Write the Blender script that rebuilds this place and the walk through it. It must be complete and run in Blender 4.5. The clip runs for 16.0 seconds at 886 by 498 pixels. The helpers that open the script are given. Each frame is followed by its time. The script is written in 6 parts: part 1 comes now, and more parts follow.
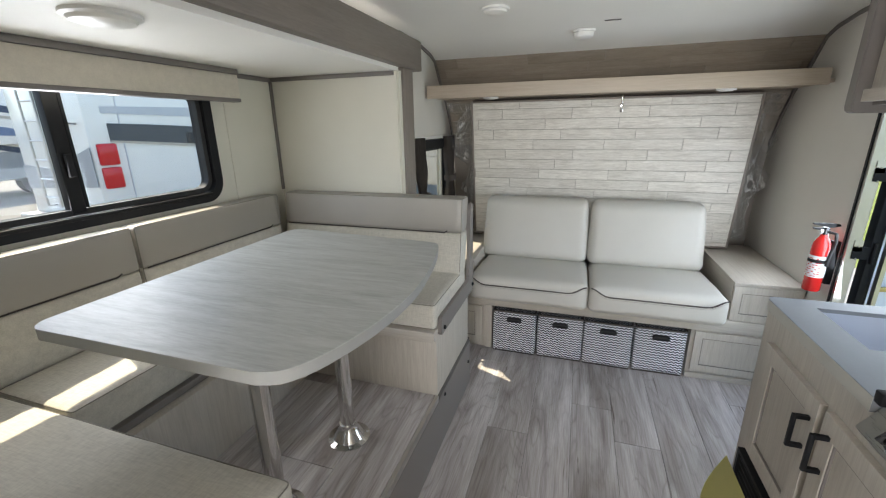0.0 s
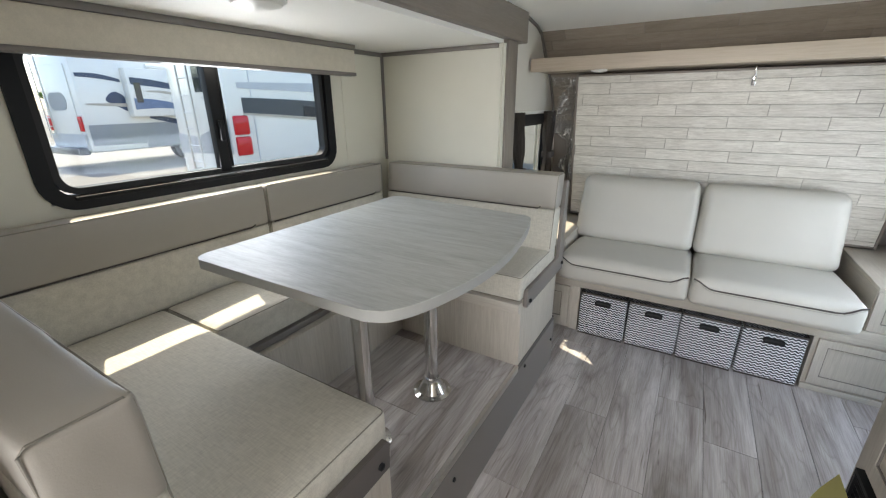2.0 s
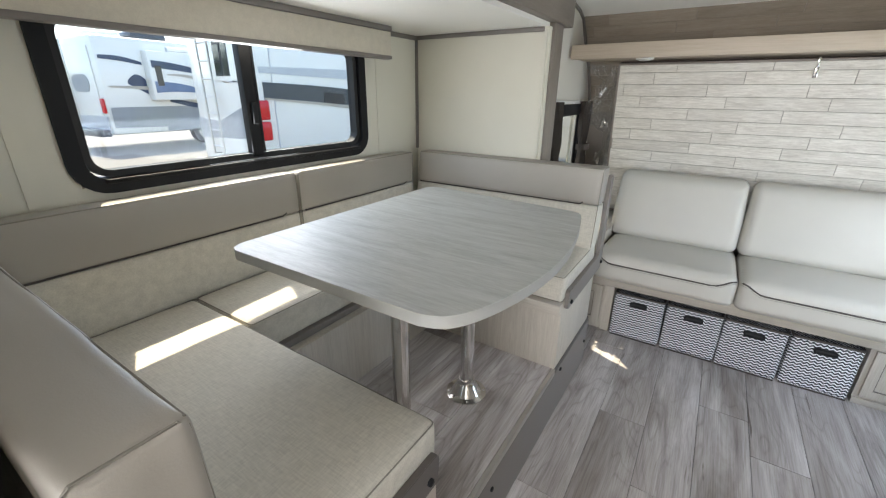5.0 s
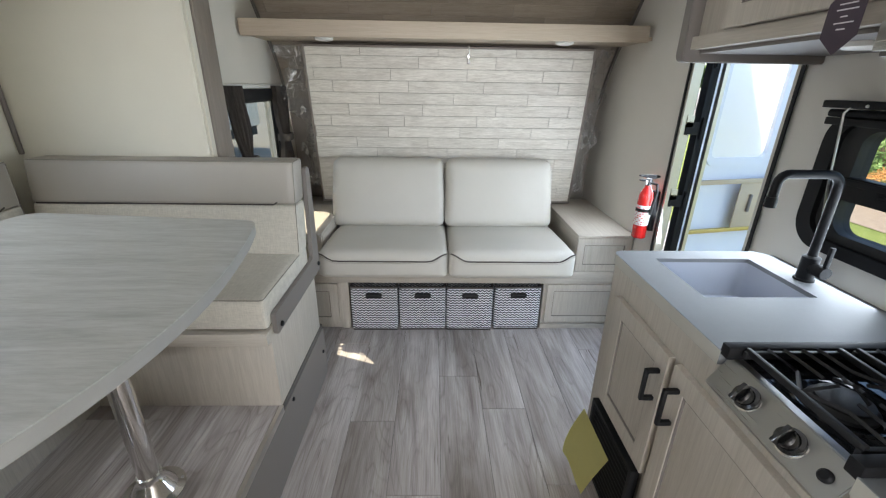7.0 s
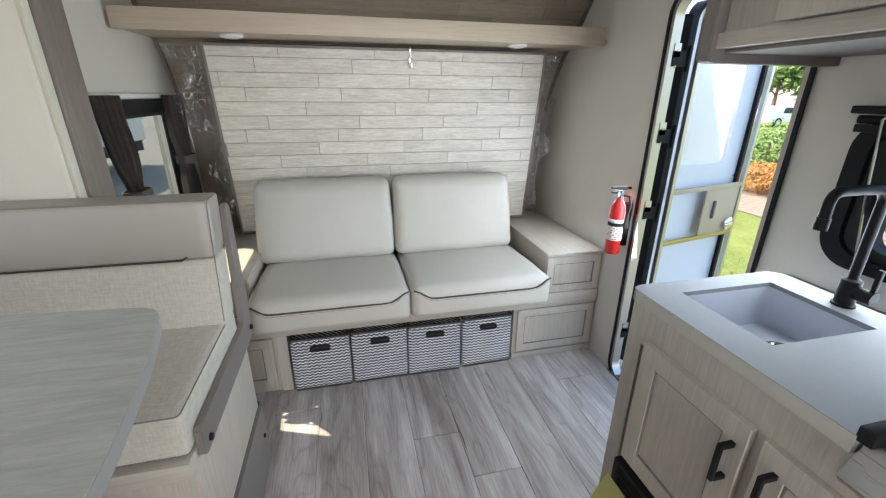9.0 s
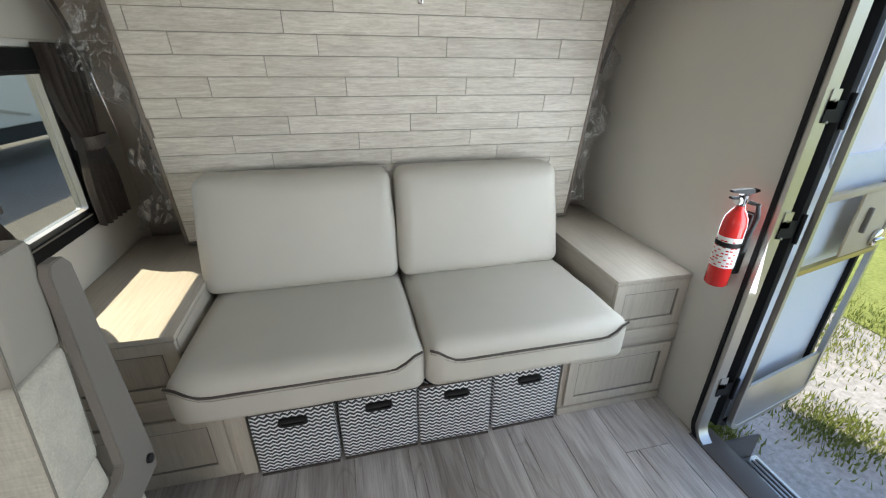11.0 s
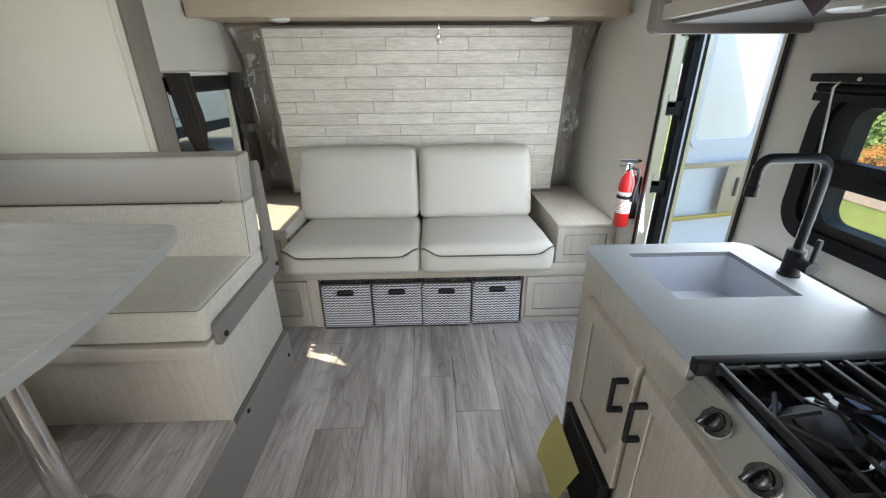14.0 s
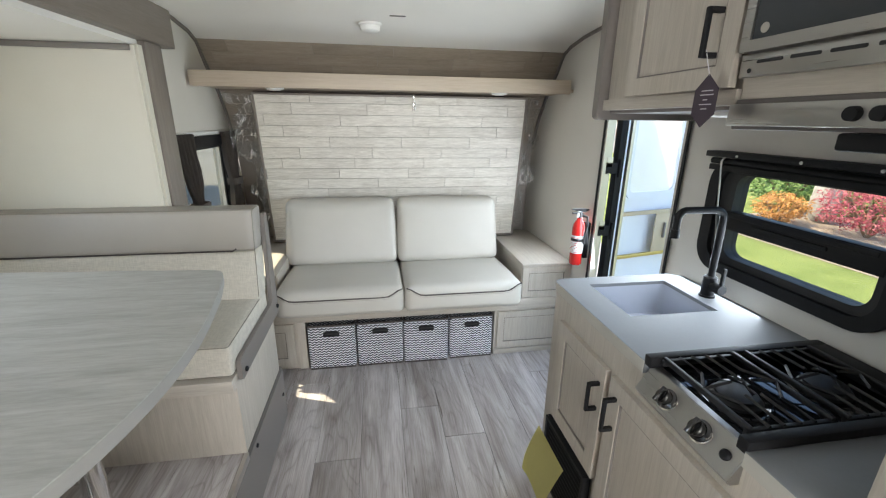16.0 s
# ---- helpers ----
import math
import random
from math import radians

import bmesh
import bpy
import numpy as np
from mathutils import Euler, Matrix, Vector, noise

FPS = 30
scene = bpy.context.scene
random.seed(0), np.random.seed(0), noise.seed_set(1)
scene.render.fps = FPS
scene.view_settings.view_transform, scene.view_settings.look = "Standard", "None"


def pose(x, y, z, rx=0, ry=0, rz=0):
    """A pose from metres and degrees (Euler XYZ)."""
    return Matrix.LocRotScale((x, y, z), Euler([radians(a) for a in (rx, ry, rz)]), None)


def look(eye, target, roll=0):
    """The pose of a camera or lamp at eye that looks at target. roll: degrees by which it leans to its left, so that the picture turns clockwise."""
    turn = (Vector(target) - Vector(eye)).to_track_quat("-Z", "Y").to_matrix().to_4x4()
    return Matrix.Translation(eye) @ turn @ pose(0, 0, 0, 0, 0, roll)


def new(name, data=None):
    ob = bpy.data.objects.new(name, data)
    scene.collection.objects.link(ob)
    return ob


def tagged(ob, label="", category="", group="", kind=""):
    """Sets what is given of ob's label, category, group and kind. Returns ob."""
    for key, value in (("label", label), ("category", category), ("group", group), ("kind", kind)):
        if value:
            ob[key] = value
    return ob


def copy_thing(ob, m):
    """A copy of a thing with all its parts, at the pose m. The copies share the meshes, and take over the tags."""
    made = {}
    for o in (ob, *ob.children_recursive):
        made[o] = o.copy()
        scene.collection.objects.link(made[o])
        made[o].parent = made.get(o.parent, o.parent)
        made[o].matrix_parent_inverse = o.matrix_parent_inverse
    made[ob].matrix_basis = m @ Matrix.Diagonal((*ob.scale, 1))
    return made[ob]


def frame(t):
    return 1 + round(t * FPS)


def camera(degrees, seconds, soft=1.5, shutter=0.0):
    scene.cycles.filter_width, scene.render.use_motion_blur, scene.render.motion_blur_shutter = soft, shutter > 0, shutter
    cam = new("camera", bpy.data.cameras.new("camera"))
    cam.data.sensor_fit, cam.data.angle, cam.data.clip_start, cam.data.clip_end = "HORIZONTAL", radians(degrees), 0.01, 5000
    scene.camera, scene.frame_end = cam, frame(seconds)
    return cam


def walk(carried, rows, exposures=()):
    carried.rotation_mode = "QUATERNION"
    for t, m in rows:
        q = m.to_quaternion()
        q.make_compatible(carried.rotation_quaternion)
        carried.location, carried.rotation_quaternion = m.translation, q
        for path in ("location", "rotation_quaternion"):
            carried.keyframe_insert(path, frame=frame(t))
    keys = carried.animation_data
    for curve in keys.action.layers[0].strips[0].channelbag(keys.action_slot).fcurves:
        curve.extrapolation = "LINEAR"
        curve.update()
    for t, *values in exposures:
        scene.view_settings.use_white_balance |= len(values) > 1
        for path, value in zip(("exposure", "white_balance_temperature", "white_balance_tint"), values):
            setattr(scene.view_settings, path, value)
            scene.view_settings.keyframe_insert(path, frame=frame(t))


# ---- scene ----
cam = camera(94.6, 16.0, soft=1.2)
METRES, EYE, TILT, LEAN, TURN = 3.28, 1.453, 0.0, 0.0, 16.5
PATH = [
    (0, (1.529, 0.984, 1.515), (0.928, 2.802, 0.938), -0.9),
    (0.5, (1.533, 0.974, 1.495), (0.862, 2.759, 0.892), -0.6),
    (1, (1.556, 0.985, 1.492), (0.766, 2.715, 0.874), -0.5),
    (1.5, (1.558, 0.962, 1.490), (0.667, 2.634, 0.852), -0.5),
    (2, (1.543, 0.918, 1.499), (0.566, 2.529, 0.829), -0.5),
    (2.5, (1.559, 0.928, 1.503), (0.568, 2.52, 0.807), 0.1),
    (3, (1.557, 0.931, 1.501), (0.516, 2.488, 0.798), 0.3),
    (3.2, (1.56, 0.927, 1.492), (0.487, 2.464, 0.794), 0.1),
    (5.3, (1.38, 0.944, 1.483), (0.397, 2.53, 0.763), 1.0),
    (5.5, (1.377, 0.962, 1.491), (0.528, 2.615, 0.751), 1.4),
    (6, (1.389, 1.033, 1.46), (0.893, 2.814, 0.697), 1.5),
    (6.5, (1.467, 1.169, 1.437), (1.279, 3.005, 0.666), 1.3),
    (7, (1.557, 1.277, 1.454), (1.604, 3.134, 0.713), 0.9),
    (7.5, (1.603, 1.333, 1.459), (1.827, 3.188, 0.744), 0.3),
    (8, (1.539, 1.446, 1.451), (1.871, 3.295, 0.763), -0.1),
    (8.5, (1.42, 1.576, 1.467), (1.837, 3.41, 0.786), 0.1),
    (9, (1.391, 1.666, 1.453), (1.819, 3.487, 0.744), 0.4),
    (9.2, (1.365, 1.726, 1.46), (1.806, 3.535, 0.731), 0.7),
    (11.3, (1.459, 2.409, 1.399), (1.883, 4.169, 0.549), 0.6),
    (11.5, (1.462, 2.393, 1.397), (1.896, 4.151, 0.547), 1.0),
    (12, (1.564, 2.192, 1.395), (1.963, 3.954, 0.537), 0.9),
    (12.5, (1.661, 1.945, 1.404), (1.999, 3.715, 0.536), 0.9),
    (13, (1.632, 1.687, 1.391), (1.876, 3.47, 0.52), 0.7),
    (13.5, (1.645, 1.517, 1.412), (1.785, 3.324, 0.565), 0.3),
    (14, (1.7, 1.405, 1.447), (1.758, 3.235, 0.643), -0.4),
    (14.5, (1.639, 1.301, 1.487), (1.714, 3.159, 0.752), -0.7),
    (15, (1.479, 1.215, 1.477), (1.646, 3.079, 0.77), -0.1),
    (15.5, (1.485, 1.211, 1.503), (1.746, 3.082, 0.848), 0.6),
    (16, (1.509, 1.169, 1.524), (1.814, 3.053, 0.924), 0.7),
]
walk(cam, [(t, look(eye, target, roll)) for t, eye, target, roll in PATH],
     exposures=[(0, 1.84, 6450, 11), (2.0, 1.93, 6450, 11), (5.5, 2.12, 6400, 11), (6.4, 1.97, 6400, 11), (8.5, 2.06, 6400, 11), (11.4, 1.72, 6650, 9), (12.5, 1.78, 6700, 9), (14.0, 1.95, 6550, 9), (15.0, 1.98, 6500, 9), (16, 2.16, 6450, 10)])

# ---- light ----
SUN_DIR = Vector((0.57, -0.22, -1.0)).normalized()
sun_data = bpy.data.lights.new("sun", "SUN")
sun_data.energy, sun_data.angle, sun_data.color = 2.3, radians(0.5), (1.0, 0.90, 0.68)
sun = new("sun", sun_data)
sun.rotation_mode = "QUATERNION"
sun.rotation_quaternion = SUN_DIR.to_track_quat("-Z", "Y")
world = bpy.data.worlds.new("sky")
scene.world = world
world.use_nodes = True
wn = world.node_tree.nodes
sky = wn.new("ShaderNodeTexSky")
sky.sky_type, sky.sun_disc = "NISHITA", False
sky.sun_elevation = math.asin(-SUN_DIR.z)
sky.sun_rotation = math.atan2(-SUN_DIR.x, -SUN_DIR.y)
sky.air_density, sky.dust_density = 1.0, 1.5
wn["Background"].inputs["Strength"].default_value = 0.15
world.node_tree.links.new(sky.outputs[0], wn["Background"].inputs[0])


def area_lamp(name, place, size_x, size_y, toward, watts, colour=(1, 1, 1)):
    d = bpy.data.lights.new(name, "AREA")
    d.shape, d.size, d.size_y, d.energy, d.color = "RECTANGLE", size_x, size_y, watts, colour
    ob = new(name, d)
    ob.rotation_mode = "QUATERNION"
    ob.location, ob.rotation_quaternion = place, Vector(toward).to_track_quat("-Z", "Y")
    return ob


# daylight of the sky through the slide window and the doorway
area_lamp("window_daylight_slide", (-0.17, 1.97, 1.43), 0.40, 1.15, (1, 0, -0.15), 4.2, (0.92, 0.96, 1.0))
area_lamp("doorway_daylight", (2.74, 3.01, 0.95), 1.6, 0.54, (-1, 0, -0.15), 5.0, (0.80, 0.90, 1.0))
# added fill lamp at the unseen rear end, brightens the whole room
area_lamp("rear_fill", (1.6, -1.95, 1.3), 1.4, 0.8, (0, 1, 0.25), 23, (0.97, 0.98, 1.0))

# ---- materials ----


def shader(name, colour, rough=0.5, metal=0.0, spec=0.5, coat=0.0):
    m = bpy.data.materials.new(name)
    m.use_nodes = True
    b = m.node_tree.nodes["Principled BSDF"]
    b.inputs["Base Color"].default_value = (*colour, 1)
    b.inputs["Roughness"].default_value = rough
    b.inputs["Metallic"].default_value = metal
    b.inputs["Specular IOR Level"].default_value = spec
    b.inputs["Coat Weight"].default_value = coat
    return m, m.node_tree, b


def coords(nt, scale=(1, 1, 1), rot=(0, 0, 0), rand=0.0):
    tc = nt.nodes.new("ShaderNodeTexCoord")
    mp = nt.nodes.new("ShaderNodeMapping")
    mp.inputs["Scale"].default_value = scale
    mp.inputs["Rotation"].default_value = rot
    nt.links.new(tc.outputs["Object"], mp.inputs["Vector"])
    if rand:
        oi = nt.nodes.new("ShaderNodeObjectInfo")
        mu = nt.nodes.new("ShaderNodeMath")
        mu.operation = "MULTIPLY"
        mu.inputs[1].default_value = rand
        nt.links.new(oi.outputs["Random"], mu.inputs[0])
        nt.links.new(mu.outputs[0], mp.inputs["Location"])
    return mp.outputs[0]


def noise_tex(nt, vec, scale, detail=4, rough=0.6, distort=0.0):
    n = nt.nodes.new("ShaderNodeTexNoise")
    n.inputs["Scale"].default_value, n.inputs["Detail"].default_value = scale, detail
    n.inputs["Roughness"].default_value, n.inputs["Distortion"].default_value = rough, distort
    nt.links.new(vec, n.inputs["Vector"])
    return n.outputs["Fac"]


def ramp(nt, fac, stops):
    r = nt.nodes.new("ShaderNodeValToRGB")
    el = r.color_ramp.elements
    while len(el) < len(stops):
        el.new(0.5)
    for e, (p, c) in zip(el, stops):
        e.position, e.color = p, (*c, 1)
    nt.links.new(fac, r.inputs[0])
    return r.outputs[0]


def mix(nt, fac, a, b, mode="MIX"):
    m = nt.nodes.new("ShaderNodeMix")
    m.data_type, m.blend_type = "RGBA", mode
    for sock, v in ((m.inputs[0], fac), (m.inputs[6], a), (m.inputs[7], b)):
        if isinstance(v, (int, float)):
            sock.default_value = v
        elif isinstance(v, tuple):
            sock.default_value = (*v, 1)
        else:
            nt.links.new(v, sock)
    return m.outputs[2]


def bump(nt, b, fac, strength=0.2, dist=0.002):
    n = nt.nodes.new("ShaderNodeBump")
    n.inputs["Strength"].default_value, n.inputs["Distance"].default_value = strength, dist
    nt.links.new(fac, n.inputs["Height"])
    nt.links.new(n.outputs[0], b.inputs["Normal"])


def mottled(name, colour, rough=0.5, amount=0.08, scale=6, metal=0.0, fine=120, relief=0.08, spec=0.5, coat=0.0):
    """A plain surface with broad unevenness and fine grain."""
    m, nt, b = shader(name, colour, rough, metal, spec, coat)
    v = coords(nt)
    big, small = noise_tex(nt, v, scale, 3), noise_tex(nt, v, fine, 3)
    lo = tuple(c * (1 - amount) for c in colour)
    hi = tuple(min(1, c * (1 + amount)) for c in colour)
    c1 = ramp(nt, big, [(0.3, lo), (0.7, hi)])
    nt.links.new(mix(nt, 0.25, c1, ramp(nt, small, [(0.3, lo), (0.7, hi)])), b.inputs["Base Color"])
    r = nt.nodes.new("ShaderNodeMapRange")
    r.inputs[3].default_value, r.inputs[4].default_value = max(0, rough - 0.06), min(1, rough + 0.06)
    nt.links.new(big, r.inputs[0])
    nt.links.new(r.outputs[0], b.inputs["Roughness"])
    if relief:
        bump(nt, b, small, relief, 0.001)
    return m


def grained(name, dark, light, stretch, rough=0.45, vary=0.0, contrast=1.0, relief=0.12, freq=1.0):
    """Printed wood grain drawn out along the axis where stretch is small."""
    m, nt, b = shader(name, light, rough)
    v = coords(nt, tuple(s * freq for s in stretch), rand=37.0 if vary else 0.0)
    streak = noise_tex(nt, v, 5.0, 6, 0.65, 0.6)
    fine = noise_tex(nt, v, 22.0, 4, 0.7)
    blot = noise_tex(nt, coords(nt, tuple(0.4 * s ** 0.5 for s in stretch), rand=11.0 if vary else 0.0), 4.0, 3, 0.5, 1.0)
    w = 0.22 / contrast
    col = ramp(nt, streak, [(0.5 - w, dark), (0.5 + w, light)])
    mid = tuple((a + c) / 2 for a, c in zip(dark, light))
    col = mix(nt, 0.35, col, ramp(nt, fine, [(0.35, dark), (0.65, light)]))
    col = mix(nt, 0.3, col, ramp(nt, blot, [(0.35, mid), (0.65, light)]))
    if vary:
        oi = nt.nodes.new("ShaderNodeObjectInfo")
        lo, hi = 1 - vary, 1 + vary
        col = mix(nt, 1.0, col, ramp(nt, oi.outputs["Random"], [(0, (lo, lo, lo)), (1, (1, 1, 1))]), "MULTIPLY")
    nt.links.new(col, b.inputs["Base Color"])
    bump(nt, b, fine, relief, 0.0006)
    return m


def oak_plank(name):
    """Grey-brown printed oak: arched figure, fine fibres, dark checks and a tone of its own for each plank."""
    m, nt, b = shader(name, (0.4, 0.37, 0.35), 0.42)
    tone = noise_tex(nt, coords(nt, (9.0, 1.1, 4), rand=37.0), 1.0, 5, 0.6, 0.8)
    col = ramp(nt, tone, [(0.30, (0.27, 0.238, 0.218)), (0.50, (0.46, 0.425, 0.405)), (0.72, (0.66, 0.635, 0.622))])
    fig = noise_tex(nt, coords(nt, (4.6, 0.95, 4), rand=53.0), 1.0, 2, 0.45, 0.25)
    n1 = nt.nodes.new("ShaderNodeMath")
    n1.operation, n1.inputs[1].default_value = "MULTIPLY", 17.0
    n2 = nt.nodes.new("ShaderNodeMath")
    n2.operation = "FRACT"
    nt.links.new(fig, n1.inputs[0])
    nt.links.new(n1.outputs[0], n2.inputs[0])
    lines = ramp(nt, n2.outputs[0], [(0.0, (0.70, 0.68, 0.66)), (0.16, (0.93, 0.92, 0.915)), (0.5, (1, 1, 1)), (0.9, (0.94, 0.935, 0.93)), (1.0, (0.72, 0.70, 0.68))])
    where = noise_tex(nt, coords(nt, (6.0, 1.3, 4), rand=19.0), 1.0, 2)
    col = mix(nt, ramp(nt, where, [(0.42, (0.10, 0.10, 0.10)), (0.60, (0.85, 0.85, 0.85))]), col, mix(nt, 1.0, col, lines, "MULTIPLY"))
    fibre = noise_tex(nt, coords(nt, (190, 5.0, 60), rand=71.0), 1.0, 4, 0.65, 0.2)
    col = mix(nt, 0.8, col, ramp(nt, fibre, [(0.34, (0.72, 0.70, 0.685)), (0.58, (1.06, 1.06, 1.06))]), "MULTIPLY")
    check = noise_tex(nt, coords(nt, (34, 1.5, 20), rand=91.0), 1.0, 3, 0.6, 0.5)
    col = mix(nt, 1.0, col, ramp(nt, check, [(0.27, (0.36, 0.31, 0.28)), (0.325, (1, 1, 1))]), "MULTIPLY")
    knot = noise_tex(nt, coords(nt, (9, 4.0, 8), rand=23.0), 1.0, 1, 0.5, 1.2)
    col = mix(nt, 1.0, col, ramp(nt, knot, [(0.80, (1, 1, 1)), (0.87, (0.45, 0.40, 0.37))]), "MULTIPLY")
    oi = nt.nodes.new("ShaderNodeObjectInfo")
    col = mix(nt, 1.0, col, ramp(nt, oi.outputs["Random"], [(0, (0.74, 0.725, 0.715)), (1, (1, 1, 1))]), "MULTIPLY")
    nt.links.new(col, b.inputs["Base Color"])
    rg = ramp(nt, fibre, [(0.3, (0.50, 0.50, 0.50)), (0.7, (0.36, 0.36, 0.36))])
    nt.links.new(rg, b.inputs["Roughness"])
    bump(nt, b, fibre, 0.25, 0.0008)
    return m


def woven(name, colour, scale=420, amount=0.2, rough=0.85):
    m, nt, b = shader(name, colour, rough, spec=0.25)
    a = noise_tex(nt, coords(nt, (0.12, 1, 1)), scale, 2)
    c = noise_tex(nt, coords(nt, (1, 0.12, 0.12)), scale, 2)
    e = noise_tex(nt, coords(nt), 5, 3)
    lo, hi = tuple(x * (1 - amount) for x in colour), tuple(min(1, x * (1 + amount)) for x in colour)
    wv = mix(nt, 0.5, ramp(nt, a, [(0.35, lo), (0.65, hi)]), ramp(nt, c, [(0.35, lo), (0.65, hi)]))
    nt.links.new(mix(nt, 0.15, wv, ramp(nt, e, [(0.3, lo), (0.7, hi)])), b.inputs["Base Color"])
    bump(nt, b, a, 0.25, 0.001)
    return m


M = {}
M["wall"] = mottled("wall_vinyl", (0.66, 0.63, 0.575), 0.6, 0.03, 3, relief=0.1, fine=300)
M["slide_wall"] = mottled("slide_wall_vinyl", (0.66, 0.635, 0.545), 0.6, 0.03, 3, relief=0.1, fine=300)
M["ceiling"] = mottled("ceiling_white", (0.86, 0.84, 0.79), 0.55, 0.02, 3, relief=0.05, fine=300)
M["floor"] = mottled("floor_joint", (0.10, 0.09, 0.08), 0.7)
M["plank"] = oak_plank("vinyl_plank")
M["wood"] = grained("pale_ash_laminate", (0.335, 0.298, 0.248), (0.54, 0.497, 0.43), (14, 14, 0.7), 0.5, relief=0.08)
M["wood_x"] = grained("pale_ash_laminate_long", (0.335, 0.298, 0.248), (0.54, 0.497, 0.43), (0.7, 14, 14), 0.5, relief=0.08)
M["wood_y"] = grained("pale_ash_laminate_deep", (0.335, 0.298, 0.248), (0.54, 0.497, 0.43), (14, 0.7, 14), 0.5, relief=0.08)
M["shelf"] = grained("shelf_oak", (0.38, 0.31, 0.235), (0.56, 0.475, 0.375), (0.6, 16, 16), 0.5, relief=0.08)
M["fascia"] = grained("taupe_fascia", (0.15, 0.125, 0.105), (0.25, 0.215, 0.185), (12, 0.8, 12), 0.5, relief=0.08)
M["fascia_z"] = grained("taupe_fascia_upright", (0.15, 0.125, 0.105), (0.25, 0.215, 0.185), (12, 12, 0.8), 0.5, relief=0.08)
M["taupe"] = mottled("taupe_panel", (0.185, 0.165, 0.15), 0.5, 0.05)
M["dark_taupe"] = mottled("dark_taupe_metal", (0.10, 0.088, 0.08), 0.45, 0.05)
M["panel"] = grained("whitewashed_plank", (0.37, 0.33, 0.275), (0.86, 0.83, 0.755), (2.4, 24, 24), 0.45, 0.09, 1.35, relief=0.15)
M["panel_gap"] = mottled("plank_gap", (0.30, 0.27, 0.24), 0.7)
M["slope"] = grained("brown_plank_ceiling", (0.22, 0.18, 0.14), (0.43, 0.37, 0.30), (1.2, 14, 14), 0.5, 0.2)
M["vinyl"] = mottled("beige_vinyl", (0.50, 0.48, 0.43), 0.48, 0.03, 5, fine=350, relief=0.2)
M["vinyl_grey"] = mottled("taupe_vinyl", (0.335, 0.31, 0.272), 0.45, 0.03, 5, fine=350, relief=0.2)
M["linen"] = woven("oatmeal_linen", (0.52, 0.492, 0.425), 260, 0.16)
M["seam"] = mottled("seam_thread", (0.21, 0.195, 0.165), 0.8)
M["piping"] = mottled("dark_piping", (0.055, 0.045, 0.04), 0.55)
M["table"] = grained("stone_laminate", (0.26, 0.255, 0.23), (0.53, 0.54, 0.515), (0.8, 6.0, 5), 0.5, relief=0.03)
M["counter"] = mottled("pale_counter", (0.205, 0.215, 0.228), 0.55, 0.07, 7, relief=0.02)
M["counter_edge"] = mottled("counter_edge", (0.44, 0.425, 0.375), 0.55, 0.05, 9, relief=0.02)
M["table_edge"] = mottled("table_edge", (0.36, 0.36, 0.34), 0.5, 0.06, 9, relief=0.02)
M["sink"] = mottled("white_sink", (0.46, 0.49, 0.56), 0.4, 0.02, relief=0.0)
M["black"] = mottled("matt_black", (0.011, 0.011, 0.012), 0.55, 0.1, relief=0.02, spec=0.22)
M["iron"] = mottled("cast_iron", (0.009, 0.009, 0.010), 0.55, 0.15, fine=260, relief=0.25)
M["enamel"] = mottled("black_enamel", (0.012, 0.013, 0.016), 0.07, 0.1, relief=0.0)
m, nt, b = shader("brushed_steel", (0.44, 0.43, 0.41), 0.3, 1.0)
v = coords(nt, (260, 3, 260))
nt.links.new(ramp(nt, noise_tex(nt, v, 1.0, 3), [(0.3, (0.27, 0.27, 0.27)), (0.7, (0.33, 0.33, 0.33))]), b.inputs["Roughness"])
M["steel"] = m
M["dark_chrome"] = mottled("dark_chrome", (0.10, 0.10, 0.105), 0.2, 0.05, 8, 1.0, relief=0.0)
M["chrome"] = mottled("chrome", (0.72, 0.71, 0.70), 0.12, 0.02, 8, 1.0, relief=0.0)
M["alu"] = mottled("aluminium", (0.55, 0.53, 0.50), 0.4, 0.05, 10, 1.0, relief=0.05)
M["brass"] = mottled("gold_anodised", (0.50, 0.40, 0.16), 0.4, 0.05, 8, 0.8, relief=0.03)
M["white"] = mottled("white_plastic", (0.78, 0.77, 0.73), 0.4, 0.02, relief=0.0)
M["white_paint"] = mottled("white_gelcoat", (0.80, 0.775, 0.71), 0.25, 0.03, 2, relief=0.0, coat=0.3)
M["red"] = mottled("red_enamel", (0.62, 0.018, 0.015), 0.25, 0.05, relief=0.0, coat=0.4)
M["exit_red"] = mottled("exit_red", (0.75, 0.07, 0.03), 0.5, 0.03, relief=0.0)
M["label"] = mottled("paper_label", (0.75, 0.74, 0.72), 0.6, 0.03)
M["yellow_paper"] = mottled("yellow_paper", (0.72, 0.66, 0.26), 0.7, 0.04)
M["curtain"] = woven("charcoal_curtain", (0.10, 0.085, 0.075), 300, 0.2, 0.9)
M["rubber"] = mottled("black_rubber", (0.02, 0.02, 0.02), 0.7, 0.1)
M["door_white"] = mottled("door_white", (0.80, 0.83, 0.87), 0.4, 0.02, relief=0.02)
M["shade_fabric"] = woven("valance_fabric", (0.60, 0.55, 0.46), 300, 0.08, 0.8)
M["lamp_glass"] = mottled("lamp_diffuser", (0.82, 0.80, 0.74), 0.35, 0.02, relief=0.0)

